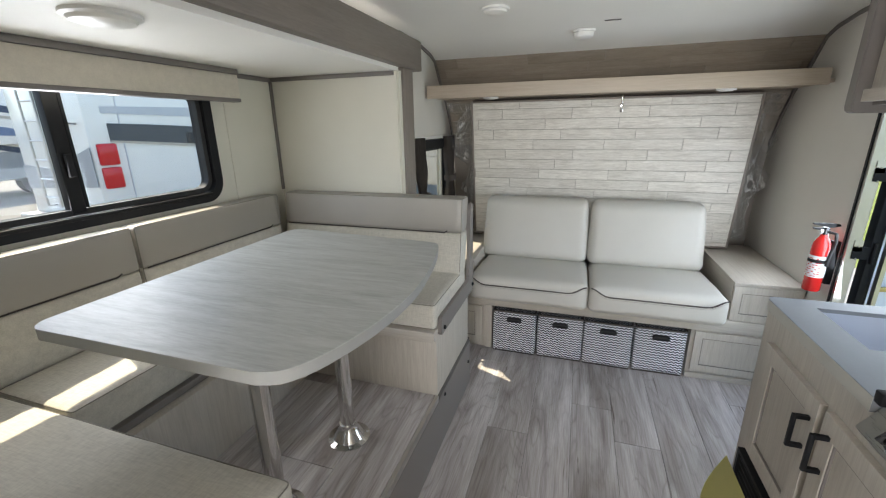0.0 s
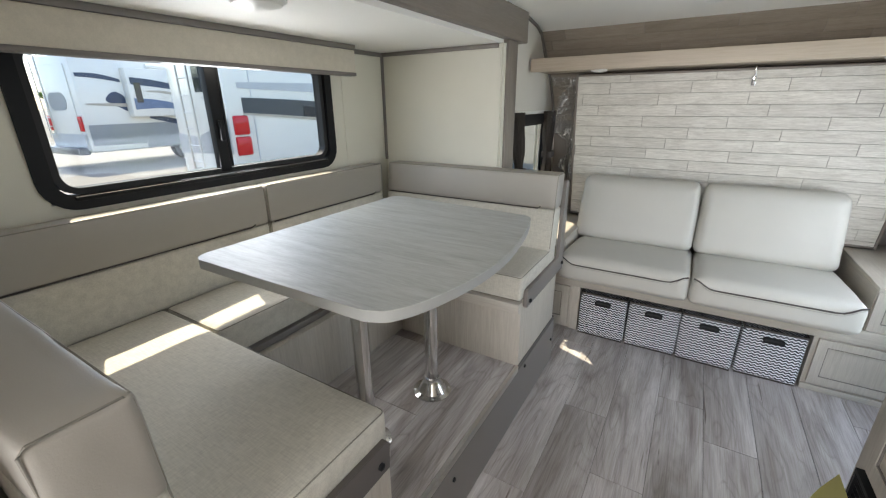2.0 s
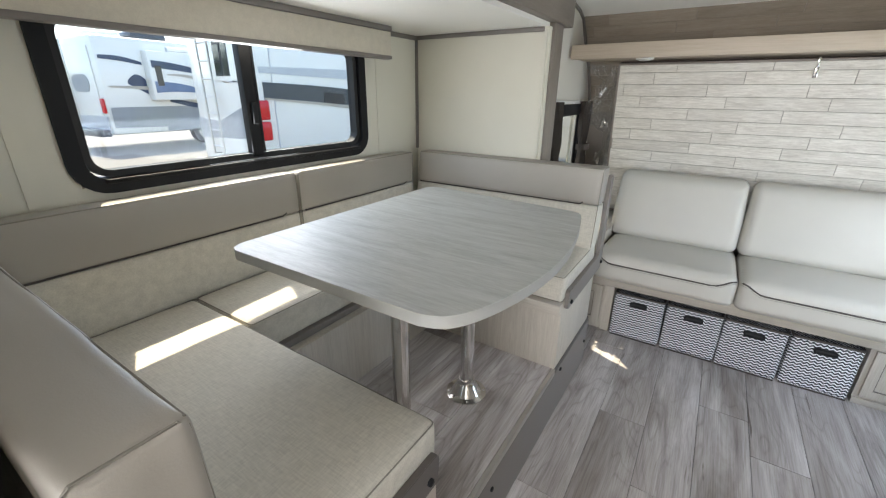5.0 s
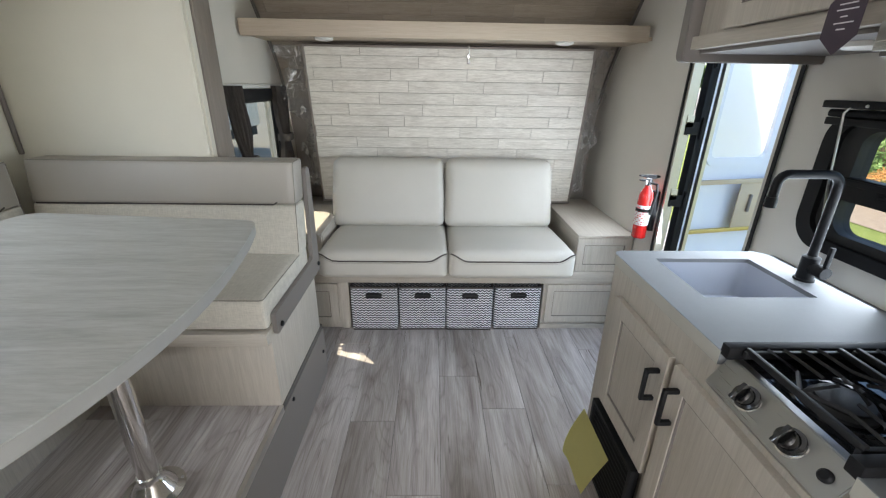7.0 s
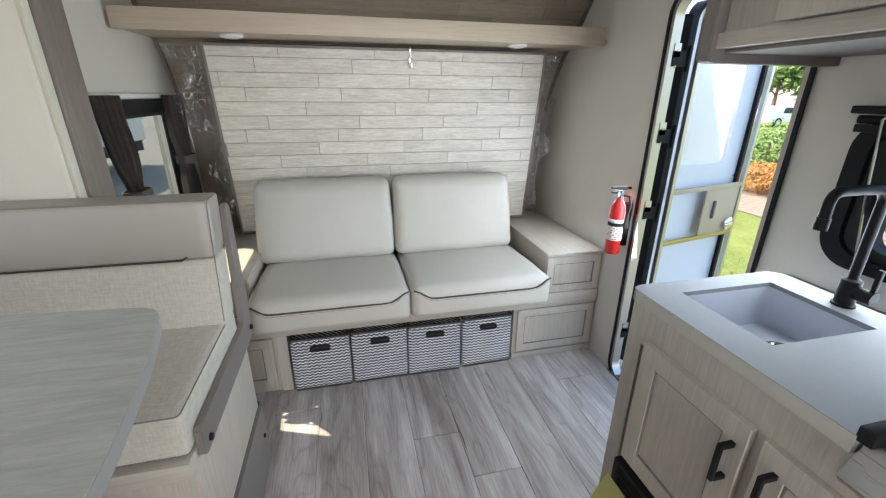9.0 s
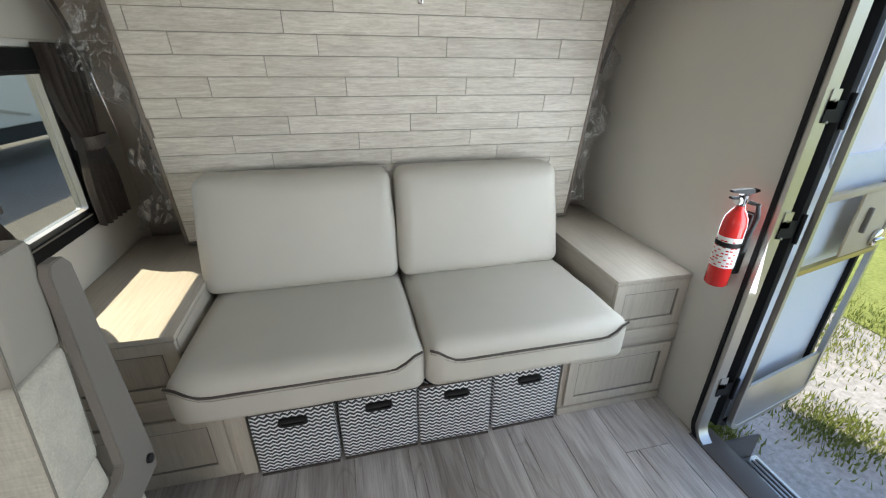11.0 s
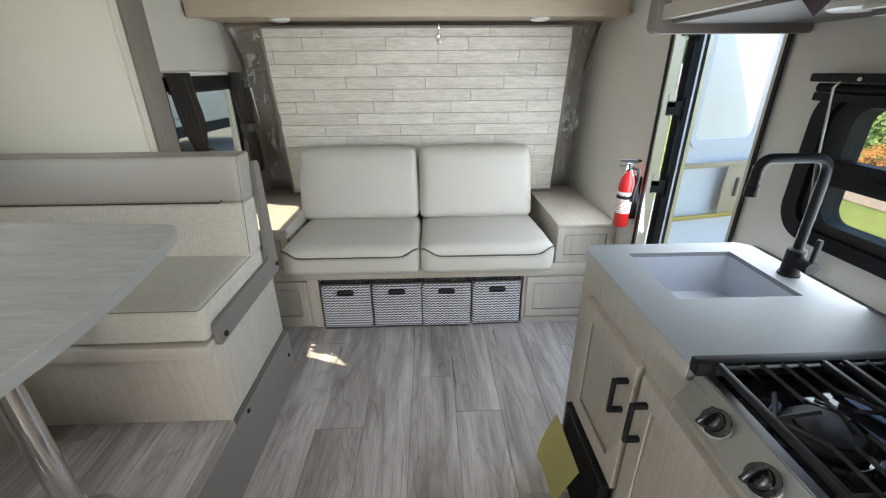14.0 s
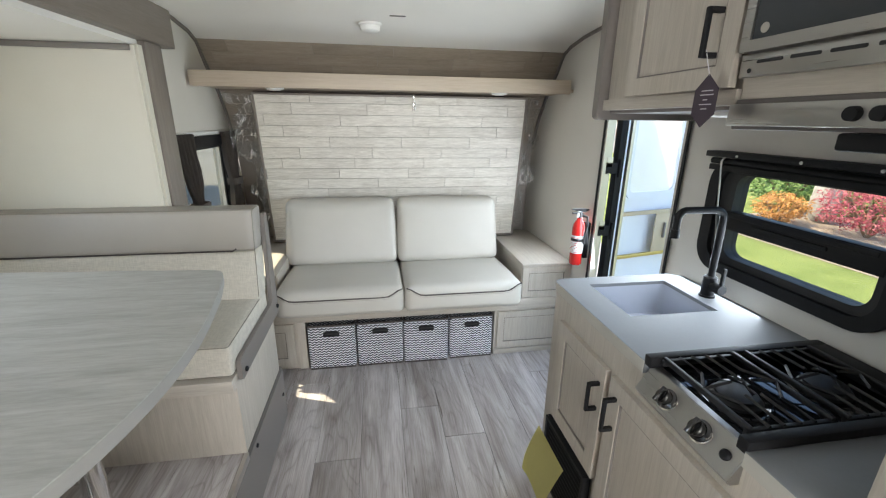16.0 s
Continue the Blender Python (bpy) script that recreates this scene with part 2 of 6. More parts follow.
m, nt, b = shader("clear_glass", (0.9, 0.92, 0.92), 0.0)
b.inputs["Transmission Weight"].default_value = 0.0
gl = nt.nodes.new("ShaderNodeBsdfGlossy")
gl.inputs["Roughness"].default_value = 0.02
tr = nt.nodes.new("ShaderNodeBsdfTransparent")
tr.inputs["Color"].default_value = (0.88, 0.90, 0.89, 1)
mx = nt.nodes.new("ShaderNodeMixShader")
mx.inputs[0].default_value = 0.02
nt.links.new(tr.outputs[0], mx.inputs[1])
nt.links.new(gl.outputs[0], mx.inputs[2])
nt.links.new(mx.outputs[0], nt.nodes["Material Output"].inputs[0])
M["glass"] = m
m = m.copy()
m.name = "tinted_pane"
m.node_tree.nodes["Transparent BSDF"].inputs["Color"].default_value = (0.64, 0.66, 0.63, 1)
M["tinted"] = m
m, nt, b = shader("frosted_glass", (0.85, 0.9, 0.95), 0.5)
tl = nt.nodes.new("ShaderNodeBsdfTranslucent")
tl.inputs["Color"].default_value = (0.92, 0.95, 0.98, 1)
tr = nt.nodes.new("ShaderNodeBsdfTransparent")
mx = nt.nodes.new("ShaderNodeMixShader")
mx.inputs[0].default_value = 0.55
tr = nt.nodes.new("ShaderNodeBsdfRefraction")
tr.inputs["Roughness"].default_value, tr.inputs["IOR"].default_value = 0.65, 1.15
nt.links.new(tl.outputs[0], mx.inputs[1])
nt.links.new(tr.outputs[0], mx.inputs[2])
nt.links.new(mx.outputs[0], nt.nodes["Material Output"].inputs[0])
M["frosted"] = m
m, nt, b = shader("clear_film", (0.9, 0.9, 0.9), 0.08)
tr = nt.nodes.new("ShaderNodeBsdfTransparent")
tr.inputs["Color"].default_value = (0.9, 0.9, 0.9, 1)
gl = nt.nodes.new("ShaderNodeBsdfGlossy")
gl.inputs["Roughness"].default_value = 0.12
# white diffuse share, painted in to strengthen the film's glints
df2 = nt.nodes.new("ShaderNodeBsdfDiffuse")
df2.inputs["Color"].default_value = (0.75, 0.75, 0.75, 1)
bp = nt.nodes.new("ShaderNodeBump")
bp.inputs["Strength"].default_value, bp.inputs["Distance"].default_value = 1.0, 0.02
nt.links.new(noise_tex(nt, coords(nt), 48, 4, 0.6, 1.5), bp.inputs["Height"])
nt.links.new(bp.outputs[0], gl.inputs["Normal"])
ad = nt.nodes.new("ShaderNodeMixShader")
ad.inputs[0].default_value = 0.22
nt.links.new(gl.outputs[0], ad.inputs[1])
nt.links.new(df2.outputs[0], ad.inputs[2])
mx = nt.nodes.new("ShaderNodeMixShader")
# noise mask that places the painted crease highlights
fn = noise_tex(nt, coords(nt, (1, 1, 0.45)), 27, 4, 0.6, 1.8)
rr = nt.nodes.new("ShaderNodeMapRange")
rr.inputs[1].default_value, rr.inputs[2].default_value = 0.48, 0.62
rr.inputs[3].default_value, rr.inputs[4].default_value = 0.13, 0.88
nt.links.new(fn, rr.inputs[0])
nt.links.new(rr.outputs[0], mx.inputs[0])
nt.links.new(tr.outputs[0], mx.inputs[1])
nt.links.new(ad.outputs[0], mx.inputs[2])
nt.links.new(mx.outputs[0], nt.nodes["Material Output"].inputs[0])
M["film"] = m

# zigzag cloth of the storage bins
m, nt, b = shader("zigzag_cloth", (0.15, 0.15, 0.16), 0.85, spec=0.2)
tc = nt.nodes.new("ShaderNodeTexCoord")
sp = nt.nodes.new("ShaderNodeSeparateXYZ")
nt.links.new(tc.outputs["Object"], sp.inputs[0])


def calc(nt, op, a, b2=None):
    n = nt.nodes.new("ShaderNodeMath")
    n.operation = op
    for i, v in enumerate((a, b2)):
        if v is None:
            continue
        if isinstance(v, (int, float)):
            n.inputs[i].default_value = v
        else:
            nt.links.new(v, n.inputs[i])
    return n.outputs[0]


xs = calc(nt, "MULTIPLY", calc(nt, "ADD", sp.outputs[0], sp.outputs[1]), 1 / 0.026)
tri = calc(nt, "ABSOLUTE", calc(nt, "SUBTRACT", calc(nt, "FRACT", xs), 0.5))
zz = calc(nt, "FRACT", calc(nt, "ADD", calc(nt, "MULTIPLY", sp.outputs[2], 1 / 0.0175), calc(nt, "MULTIPLY", tri, 1.1)))
fac = calc(nt, "GREATER_THAN", zz, 0.60)
nt.links.new(mix(nt, fac, (0.060, 0.063, 0.070), (0.76, 0.78, 0.80)), b.inputs["Base Color"])
bump(nt, b, noise_tex(nt, coords(nt), 500, 2), 0.3, 0.001)
M["zigzag"] = m

m, nt, b = shader("grass", (0.10, 0.16, 0.03), 0.9, spec=0.1)
v = coords(nt)
gcol = mix(nt, 0.5, ramp(nt, noise_tex(nt, v, 1.5, 5), [(0.35, (0.11, 0.15, 0.035)), (0.65, (0.27, 0.29, 0.09))]),
           ramp(nt, noise_tex(nt, v, 30, 4), [(0.3, (0.07, 0.10, 0.02)), (0.7, (0.29, 0.32, 0.10))]))
nt.links.new(gcol, b.inputs["Base Color"])
bump(nt, b, noise_tex(nt, v, 60, 4), 0.8, 0.03)
M["grass"] = m
M["gravel"] = mottled("grey_gravel", (0.25, 0.24, 0.225), 0.9, 0.35, 25, fine=90, relief=1.0)
M["concrete"] = mottled("lot_concrete", (0.20, 0.18, 0.155), 0.85, 0.12, 0.8, fine=40, relief=0.2)
M["mulch"] = mottled("brown_mulch", (0.24, 0.18, 0.13), 0.95, 0.4, 12, fine=60, relief=1.0)
M["hedge_red"] = mottled("red_leaf", (0.30, 0.05, 0.06), 0.6, 0.4, 20, fine=50)
M["hedge_orange"] = mottled("orange_leaf", (0.42, 0.18, 0.03), 0.6, 0.4, 20, fine=50)
M["leaf_green"] = mottled("green_leaf", (0.12, 0.20, 0.035), 0.6, 0.4, 8, fine=50)
M["bark"] = mottled("bark", (0.24, 0.16, 0.10), 0.9, 0.3, 20, fine=60, relief=1.0)
M["tail_red"] = mottled("tail_lamp_red", (0.55, 0.01, 0.015), 0.2, 0.05, relief=0.0)
M["stripe_navy"] = mottled("navy_stripe", (0.03, 0.05, 0.10), 0.3, 0.05, relief=0.0)
M["stripe_grey"] = mottled("grey_stripe", (0.28, 0.29, 0.30), 0.3, 0.05, relief=0.0)
M["dark_glass"] = mottled("tinted_glass", (0.03, 0.035, 0.04), 0.08, 0.05, relief=0.0)
M["rock"] = mottled("tan_rock", (0.33, 0.29, 0.24), 0.9, 0.3, 4, fine=30, relief=0.8)
M["stripe_light"] = mottled("light_grey_stripe", (0.50, 0.51, 0.52), 0.3, 0.05, relief=0.0)
M["stripe_dark"] = mottled("charcoal_stripe", (0.06, 0.065, 0.075), 0.3, 0.05, relief=0.0)
M["stripe_tan"] = mottled("tan_stripe", (0.42, 0.38, 0.32), 0.3, 0.05, relief=0.0)
M["stripe_blue"] = mottled("blue_stripe", (0.12, 0.17, 0.28), 0.3, 0.05, relief=0.0)
M["kraft"] = mottled("beige_board", (0.55, 0.45, 0.30), 0.6, 0.05)
M["tag"] = mottled("purple_tag", (0.045, 0.03, 0.045), 0.5, 0.05, relief=0.0)
M["print"] = mottled("pale_print", (0.6, 0.58, 0.6), 0.6, 0.02, relief=0.0)

# ---- builders ----


def thing(name, at, label="", category="", group="", kind=""):
    e = new(name)
    e.empty_display_size = 0.05
    e.location = at
    return tagged(e, label, category, group, kind)


def base_of(ob):
    while ob.parent:
        ob = ob.parent
    return ob.location


def finish(me, smooth):
    if smooth:
        me.polygons.foreach_set("use_smooth", [True] * len(me.polygons))
        try:
            me.set_sharp_from_angle(angle=radians(smooth))
        except AttributeError:
            pass


def part(name, bm, material, parent, label="", smooth=40, kind=""):
    """One mesh from bm, whose vertices are given in the world, under a thing or a part."""
    if parent:
        bmesh.ops.translate(bm, verts=bm.verts, vec=-Vector(base_of(parent)))
    me = bpy.data.meshes.new(name)
    bm.to_mesh(me)
    bm.free()
    for mm in (material if isinstance(material, (list, tuple)) else [material]):
        me.materials.append(M[mm])
    finish(me, smooth)
    ob = new(name, me)
    ob.parent = parent
    return tagged(ob, label, kind=kind)


def solo(name, bm, material, label="", category="", group="", kind="", smooth=40):
    """A thing that is one mesh, with its origin in the middle of its base."""
    lo = Vector([min(v.co[i] for v in bm.verts) for i in range(3)])
    hi = Vector([max(v.co[i] for v in bm.verts) for i in range(3)])
    o = Vector(((lo.x + hi.x) / 2, (lo.y + hi.y) / 2, lo.z))
    bmesh.ops.translate(bm, verts=bm.verts, vec=-o)
    ob = part(name, bm, material, None, smooth=smooth)
    ob.location = o
    return tagged(ob, label, category, group, kind)


def add_box(bm, x0, y0, z0, x1, y1, z1, bevel=0.0, seg=2):
    r = bmesh.ops.create_cube(bm, size=1)
    vs = r["verts"]
    for v in vs:
        v.co = Vector((x0 + (v.co.x + 0.5) * (x1 - x0), y0 + (v.co.y + 0.5) * (y1 - y0), z0 + (v.co.z + 0.5) * (z1 - z0)))
    if bevel:
        es = list({e for v in vs for e in v.link_edges})
        vs = bmesh.ops.bevel(bm, geom=es, offset=bevel, segments=seg, affect="EDGES", profile=0.5)["verts"]
    return vs


def box(x0, y0, z0, x1, y1, z1, bevel=0.0, seg=2):
    bm = bmesh.new()
    add_box(bm, x0, y0, z0, x1, y1, z1, bevel, seg)
    return bm


def boxes(*rows, bevel=0.0):
    bm = bmesh.new()
    for r in rows:
        add_box(bm, *r, bevel)
    return bm


def add_prism(bm, pts, lo, hi, axis="z"):
    """The outline pts, swept along axis from lo to hi; pts are the two other coordinates in the order x, y, z."""
    def place(a, c):
        p = {"x": (c, *a), "y": (a[0], c, a[1]), "z": (*a, c)}[axis]
        return bm.verts.new(p)
    bot, top = [place(p, lo) for p in pts], [place(p, hi) for p in pts]
    n = len(pts)
    for i in range(n):
        bm.faces.new((bot[i], bot[(i + 1) % n], top[(i + 1) % n], top[i]))
    bm.faces.new(bot[::-1])
    bm.faces.new(top)
    bmesh.ops.recalc_face_normals(bm, faces=bm.faces)


def prism(pts, lo, hi, axis="z", bevel=0.0, seg=2):
    bm = bmesh.new()
    add_prism(bm, pts, lo, hi, axis)
    if bevel:
        es = [e for e in bm.edges if len(e.link_faces) == 2 and e.calc_face_angle(0) > 0.6]
        bmesh.ops.bevel(bm, geom=es, offset=bevel, segments=seg, affect="EDGES")
    return bm


def round_rect(x0, y0, x1, y1, r, n=6):
    pts = []
    for cx, cy, a in ((x1 - r, y1 - r, 0), (x0 + r, y1 - r, 90), (x0 + r, y0 + r, 180), (x1 - r, y0 + r, 270)):
        pts += [(cx + r * math.cos(radians(a + 90 * k / n)), cy + r * math.sin(radians(a + 90 * k / n))) for k in range(n + 1)]
    return pts


def ring_prism(outer, inner, lo, hi, axis):
    """A frame between two outlines of equally many points."""
    bm = bmesh.new()
    def place(a, c):
        return bm.verts.new({"x": (c, *a), "y": (a[0], c, a[1]), "z": (*a, c)}[axis])
    L = [[place(p, c) for p in pts] for pts in (outer, inner) for c in (lo, hi)]
    n = len(outer)
    for i in range(n):
        j = (i + 1) % n
        for a, b2 in ((0, 1), (1, 3), (3, 2), (2, 0)):
            bm.faces.new((L[a][i], L[a][j], L[b2][j], L[b2][i]))
    bmesh.ops.recalc_face_normals(bm, faces=bm.faces)
    return bm


def add_cyl(bm, a, b2, r, r2=None, n=20, caps=True):
    a, b2 = Vector(a), Vector(b2)
    d = b2 - a
    m4 = Matrix.Translation((a + b2) / 2) @ d.to_track_quat("Z", "Y").to_matrix().to_4x4()
    return bmesh.ops.create_cone(bm, cap_ends=caps, segments=n, radius1=r, radius2=r if r2 is None else r2, depth=d.length, matrix=m4)["verts"]


def cyl(a, b2, r, r2=None, n=20):
    bm = bmesh.new()
    add_cyl(bm, a, b2, r, r2, n)
    return bm


def lathe(profile, at, axis=(0, 0, 1), n=24):
    """profile: (radius, height) pairs turned about axis through at."""
    bm = bmesh.new()
    q = Vector(axis).to_track_quat("Z", "Y")
    rings = []
    for r, h in profile:
        rings.append([bm.verts.new(Vector(at) + q @ Vector((r * math.cos(2 * math.pi * k / n), r * math.sin(2 * math.pi * k / n), h))) for k in range(n)])
    for u, w in zip(rings, rings[1:]):
        for k in range(n):
            bm.faces.new((u[k], u[(k + 1) % n], w[(k + 1) % n], w[k]))
    bm.faces.new(rings[0][::-1])
    bm.faces.new(rings[-1])
    bmesh.ops.remove_doubles(bm, verts=bm.verts, dist=1e-5)
    bmesh.ops.recalc_face_normals(bm, faces=bm.faces)
    return bm


def add_tube(bm, pts, r, n=8):
    pts = [Vector(p) for p in pts]
    rings = []
    for i, p in enumerate(pts):
        d = (pts[min(i + 1, len(pts) - 1)] - pts[max(i - 1, 0)]).normalized()
        q = d.to_track_quat("Z", "Y")
        rings.append([bm.verts.new(p + q @ Vector((r * math.cos(2 * math.pi * k / n), r * math.sin(2 * math.pi * k / n), 0))) for k in range(n)])
    for u, w in zip(rings, rings[1:]):
        off = min(range(n), key=lambda s: (u[0].co - w[s].co).length)
        for k in range(n):
            bm.faces.new((u[k], u[(k + 1) % n], w[(k + 1 + off) % n], w[(k + off) % n]))
    bm.faces.new(rings[0][::-1])
    bm.faces.new(rings[-1])


def tube(pts, r, n=8):
    bm = bmesh.new()
    add_tube(bm, pts, r, n)
    bmesh.ops.recalc_face_normals(bm, faces=bm.faces)
    return bm


def cushion(x0, y0, z0, x1, y1, z1, r=0.035, puff=(0.0, 0.0, 0.012), wrinkle=0.0015, n=13, m4=None, seed=0.0):
    """A stuffed block: rounded edges, faces that swell, faint creases. m4 turns it about its middle."""
    bm = bmesh.new()
    bmesh.ops.create_cube(bm, size=2)
    bmesh.ops.subdivide_edges(bm, edges=bm.edges, cuts=n, use_grid_fill=True)
    h = Vector(((x1 - x0) / 2, (y1 - y0) / 2, (z1 - z0) / 2))
    c = Vector(((x0 + x1) / 2, (y0 + y1) / 2, (z0 + z1) / 2))
    for v in bm.verts:
        t = v.co.copy()
        p = Vector([math.sin(t[i] * math.pi / 2) * h[i] for i in range(3)])
        q = Vector([max(-(h[i] - r), min(h[i] - r, p[i])) for i in range(3)])
        d = p - q
        if d.length > 1e-6:
            k = d / r
            d = d.normalized() * r * min(1.0, max(abs(k[i]) for i in range(3)))
        p = q + d
        for i in range(3):
            o = [j for j in range(3) if j != i]
            s = (1 - (p[o[0]] / h[o[0]]) ** 2) * (1 - (p[o[1]] / h[o[1]]) ** 2)
            p[i] += puff[i] * max(0, s) ** 0.5 * (p[i] / h[i])
        if wrinkle:
            nv = noise.noise_vector(Vector((p.x * 7 + seed, p.y * 7, p.z * 7)))
            p += nv * wrinkle
            nv = noise.noise_vector(Vector((p.x * 23 + seed, p.y * 23, p.z * 9)))
            p += nv * wrinkle * 0.5
        if m4:
            p = m4 @ p
        v.co = c + p
    bmesh.ops.recalc_face_normals(bm, faces=bm.faces)
    return bm


def local_box(bm, o, u, v, n, a0, b0, c0, a1, b1, c1, bevel=0.0):
    """A box in the frame o, u (along), v (up), n (out)."""
    vs = add_box(bm, a0, b0, c0, a1, b1, c1, bevel)
    for w in vs:
        p = w.co.copy()
        w.co = Vector(o) + Vector(u) * p.x + Vector(v) * p.y + Vector(n) * p.z


def shaker(name, parent, o, u, v, n, w, h, thick=0.019, rail=0.055, mats=("wood", "wood"), label="", bev=0.0015):
    """A framed door with a sunk panel; returns the frame's mesh, which holds the panel."""
    e = 0.0012
    bm = bmesh.new()
    loops = []
    for g, c in ((0, 0), (0, thick - e), (e, thick), (rail - e, thick), (rail, thick - e), (rail, 0)):
        loops.append([bm.verts.new(Vector(o) + Vector(u) * a + Vector(v) * b2 + Vector(n) * c) for a, b2 in ((g, g), (w - g, g), (w - g, h - g), (g, h - g))])
    for A, B in zip(loops, loops[1:] + loops[:1]):
        for i in range(4):
            bm.faces.new((A[i], A[(i + 1) % 4], B[(i + 1) % 4], B[i]))
    bmesh.ops.recalc_face_normals(bm, faces=bm.faces)
    fr = part(name, bm, mats[0], parent, label)
    bm = bmesh.new()
    local_box(bm, o, u, v, n, rail, rail, 0.001, w - rail, h - rail, thick - 0.009)
    bmesh.ops.recalc_face_normals(bm, faces=bm.faces)
    part("panel", bm, mats[1], fr)
    bm = bmesh.new()
    g = 0.004
    for q in ((rail, rail, w - rail, rail + g), (rail, h - rail - g, w - rail, h - rail), (rail, rail + g, rail + g, h - rail - g), (w - rail - g, rail + g, w - rail, h - rail - g)):
        local_box(bm, o, u, v, n, q[0], q[1], thick - 0.0088, q[2], q[3], thick - 0.003)
    bmesh.ops.recalc_face_normals(bm, faces=bm.faces)
    part("bead", bm, "taupe", fr, "brown bead round the panel")
    return fr


def bar_handle(parent, a, b2, n, r=0.006, stand=0.03):
    """A square black bar handle between a and b2, standing off along n."""
    a, b2, n = Vector(a), Vector(b2), Vector(n)
    d = (b2 - a).normalized()
    s = d.cross(n)
    bm = bmesh.new()
    L = (b2 - a).length
    local_box(bm, a, d, s, n, -0.006, -0.006, stand, L + 0.006, 0.006, stand + 0.01, 0.0015)
    local_box(bm, a, d, s, n, -0.006, -0.006, 0, 0.006, 0.006, stand)
    local_box(bm, a, d, s, n, L - 0.006, -0.006, 0, L + 0.006, 0.006, stand)
    bmesh.ops.recalc_face_normals(bm, faces=bm.faces)
    return part("handle", bm, "black", parent, "matt black square bar handle")

# ---- the shell ----
XL, XR, ZC, YB = 0.50, 2.76, 2.035, -2.0
SX, SY0, SY1, SZ0, SZC = -0.186, 0.93, 3.07, 0.312, 1.79
ARC = [(YB, ZC), (3.35, ZC), (3.51, 2.028), (3.69, 2.015), (3.87, 1.988), (3.956, 1.957)]
SLOPE = [(3.956, 1.957), (4.065, 1.846), (4.225, 1.69), (4.326, 1.55), (4.42, 1.36), (4.48, 1.1), (4.50, 0.8), (4.50, 0.0)]


def wall_slab(name, pts, lo, hi, axis, material, label):
    return solo(name, prism(pts, lo, hi, axis), material, label, kind="structure", smooth=0)


floor = thing("floor", (1.63, 1.0, 0), "grey-brown oak-look vinyl plank floor", kind="structure")
part("subfloor", box(XL, YB, -0.06, XR, 4.5, -0.004), "floor", floor, smooth=0)
ceil = prism([(y, z) for y, z in ARC] + [(y, z + 0.05) for y, z in ARC[::-1]], XL, XR, "x")
solo("ceiling", ceil, "ceiling", "smooth off-white ceiling curving down at the front", kind="structure", smooth=40)

# left wall: with the slide's opening and the front window
wl = bmesh.new()
add_box(wl, XL - 0.05, YB, 0, XL, SY0 - 0.14, ZC)
add_box(wl, XL - 0.05, SY0 - 0.14, 1.93, XL, 3.2, ZC)
top = [(3.2, ZC), (3.51, 2.028), (3.69, 2.015), (3.87, 1.988), (3.956, 1.957), (4.065, 1.846), (4.225, 1.69), (4.326, 1.55), (4.40, 1.40)]
add_prism(wl, [(3.2, 1.40)] + [(y, z) for y, z in top[::-1]] , XL - 0.05, XL, "x")
add_prism(wl, [(4.40, 1.40), (4.16, 1.40), (4.16, 0.84), (4.5, 0.84), (4.48, 1.1)], XL - 0.05, XL, "x")
add_box(wl, XL - 0.05, 3.2, 0, XL, 4.5, 0.84)
add_box(wl, XL - 0.05, 3.2, 0.84, XL, 3.42, 1.40)
solo("wall_left", wl, "wall", "beige vinyl-covered side wall with window opening", kind="structure", smooth=0)

# right wall: doorway and kitchen window
DY0, DY1, DZ = 2.70, 3.33, 1.85
WY0, WY1, WZ0, WZ1 = 1.92, 2.485, 1.035, 1.38
wr = bmesh.new()
add_box(wr, XR, YB, 0, XR + 0.05, WY0, ZC)
add_box(wr, XR, WY0, 0, XR + 0.05, WY1, WZ0)
add_box(wr, XR, WY0, WZ1, XR + 0.05, WY1, ZC)
add_box(wr, XR, WY1, 0, XR + 0.05, DY0, ZC)
add_box(wr, XR, DY0, DZ, XR + 0.05, DY1, ZC)
rt = [(DY1, ZC), (3.35, ZC)] + ARC[2:] + SLOPE[1:]
add_prism(wr, [(DY1, 0)] + rt, XR, XR + 0.05, "x")
solo("wall_right", wr, "wall", "beige vinyl-covered side wall with doorway and window opening", kind="structure", smooth=0)
# unseen closing wall; its opening is made up, behind the fill lamp
bw = bmesh.new()
add_box(bw, XL - 0.05, YB - 0.05, 0, 0.9, YB, ZC + 0.05)
add_box(bw, 2.3, YB - 0.05, 0, XR + 0.05, YB, ZC + 0.05)
add_box(bw, 0.9, YB - 0.05, 0, 2.3, YB, 0.9)
add_box(bw, 0.9, YB - 0.05, 1.7, 2.3, YB, ZC + 0.05)
solo("wall_rear", bw, "wall", "plain beige rear wall", kind="structure", smooth=0)

# front sloping wall
front = thing("wall_front", (1.63, 4.5, 0), "front wall lined with brown wood-look planks, curving up to the ceiling", kind="structure")
part("backing", prism(SLOPE + [(y + 0.05, z + 0.03) for y, z in SLOPE[::-1]], XL, XR, "x"), "panel_gap", front)

# unseen panel, added to shade the rear cushion from the fill lamp
solo("rear_light_block", box(XL, 0.66, 0.0, 0.97, 0.745, ZC - 0.001), "wall", "unseen added panel that keeps the rear lamp off the dinette", kind="structure", smooth=0)

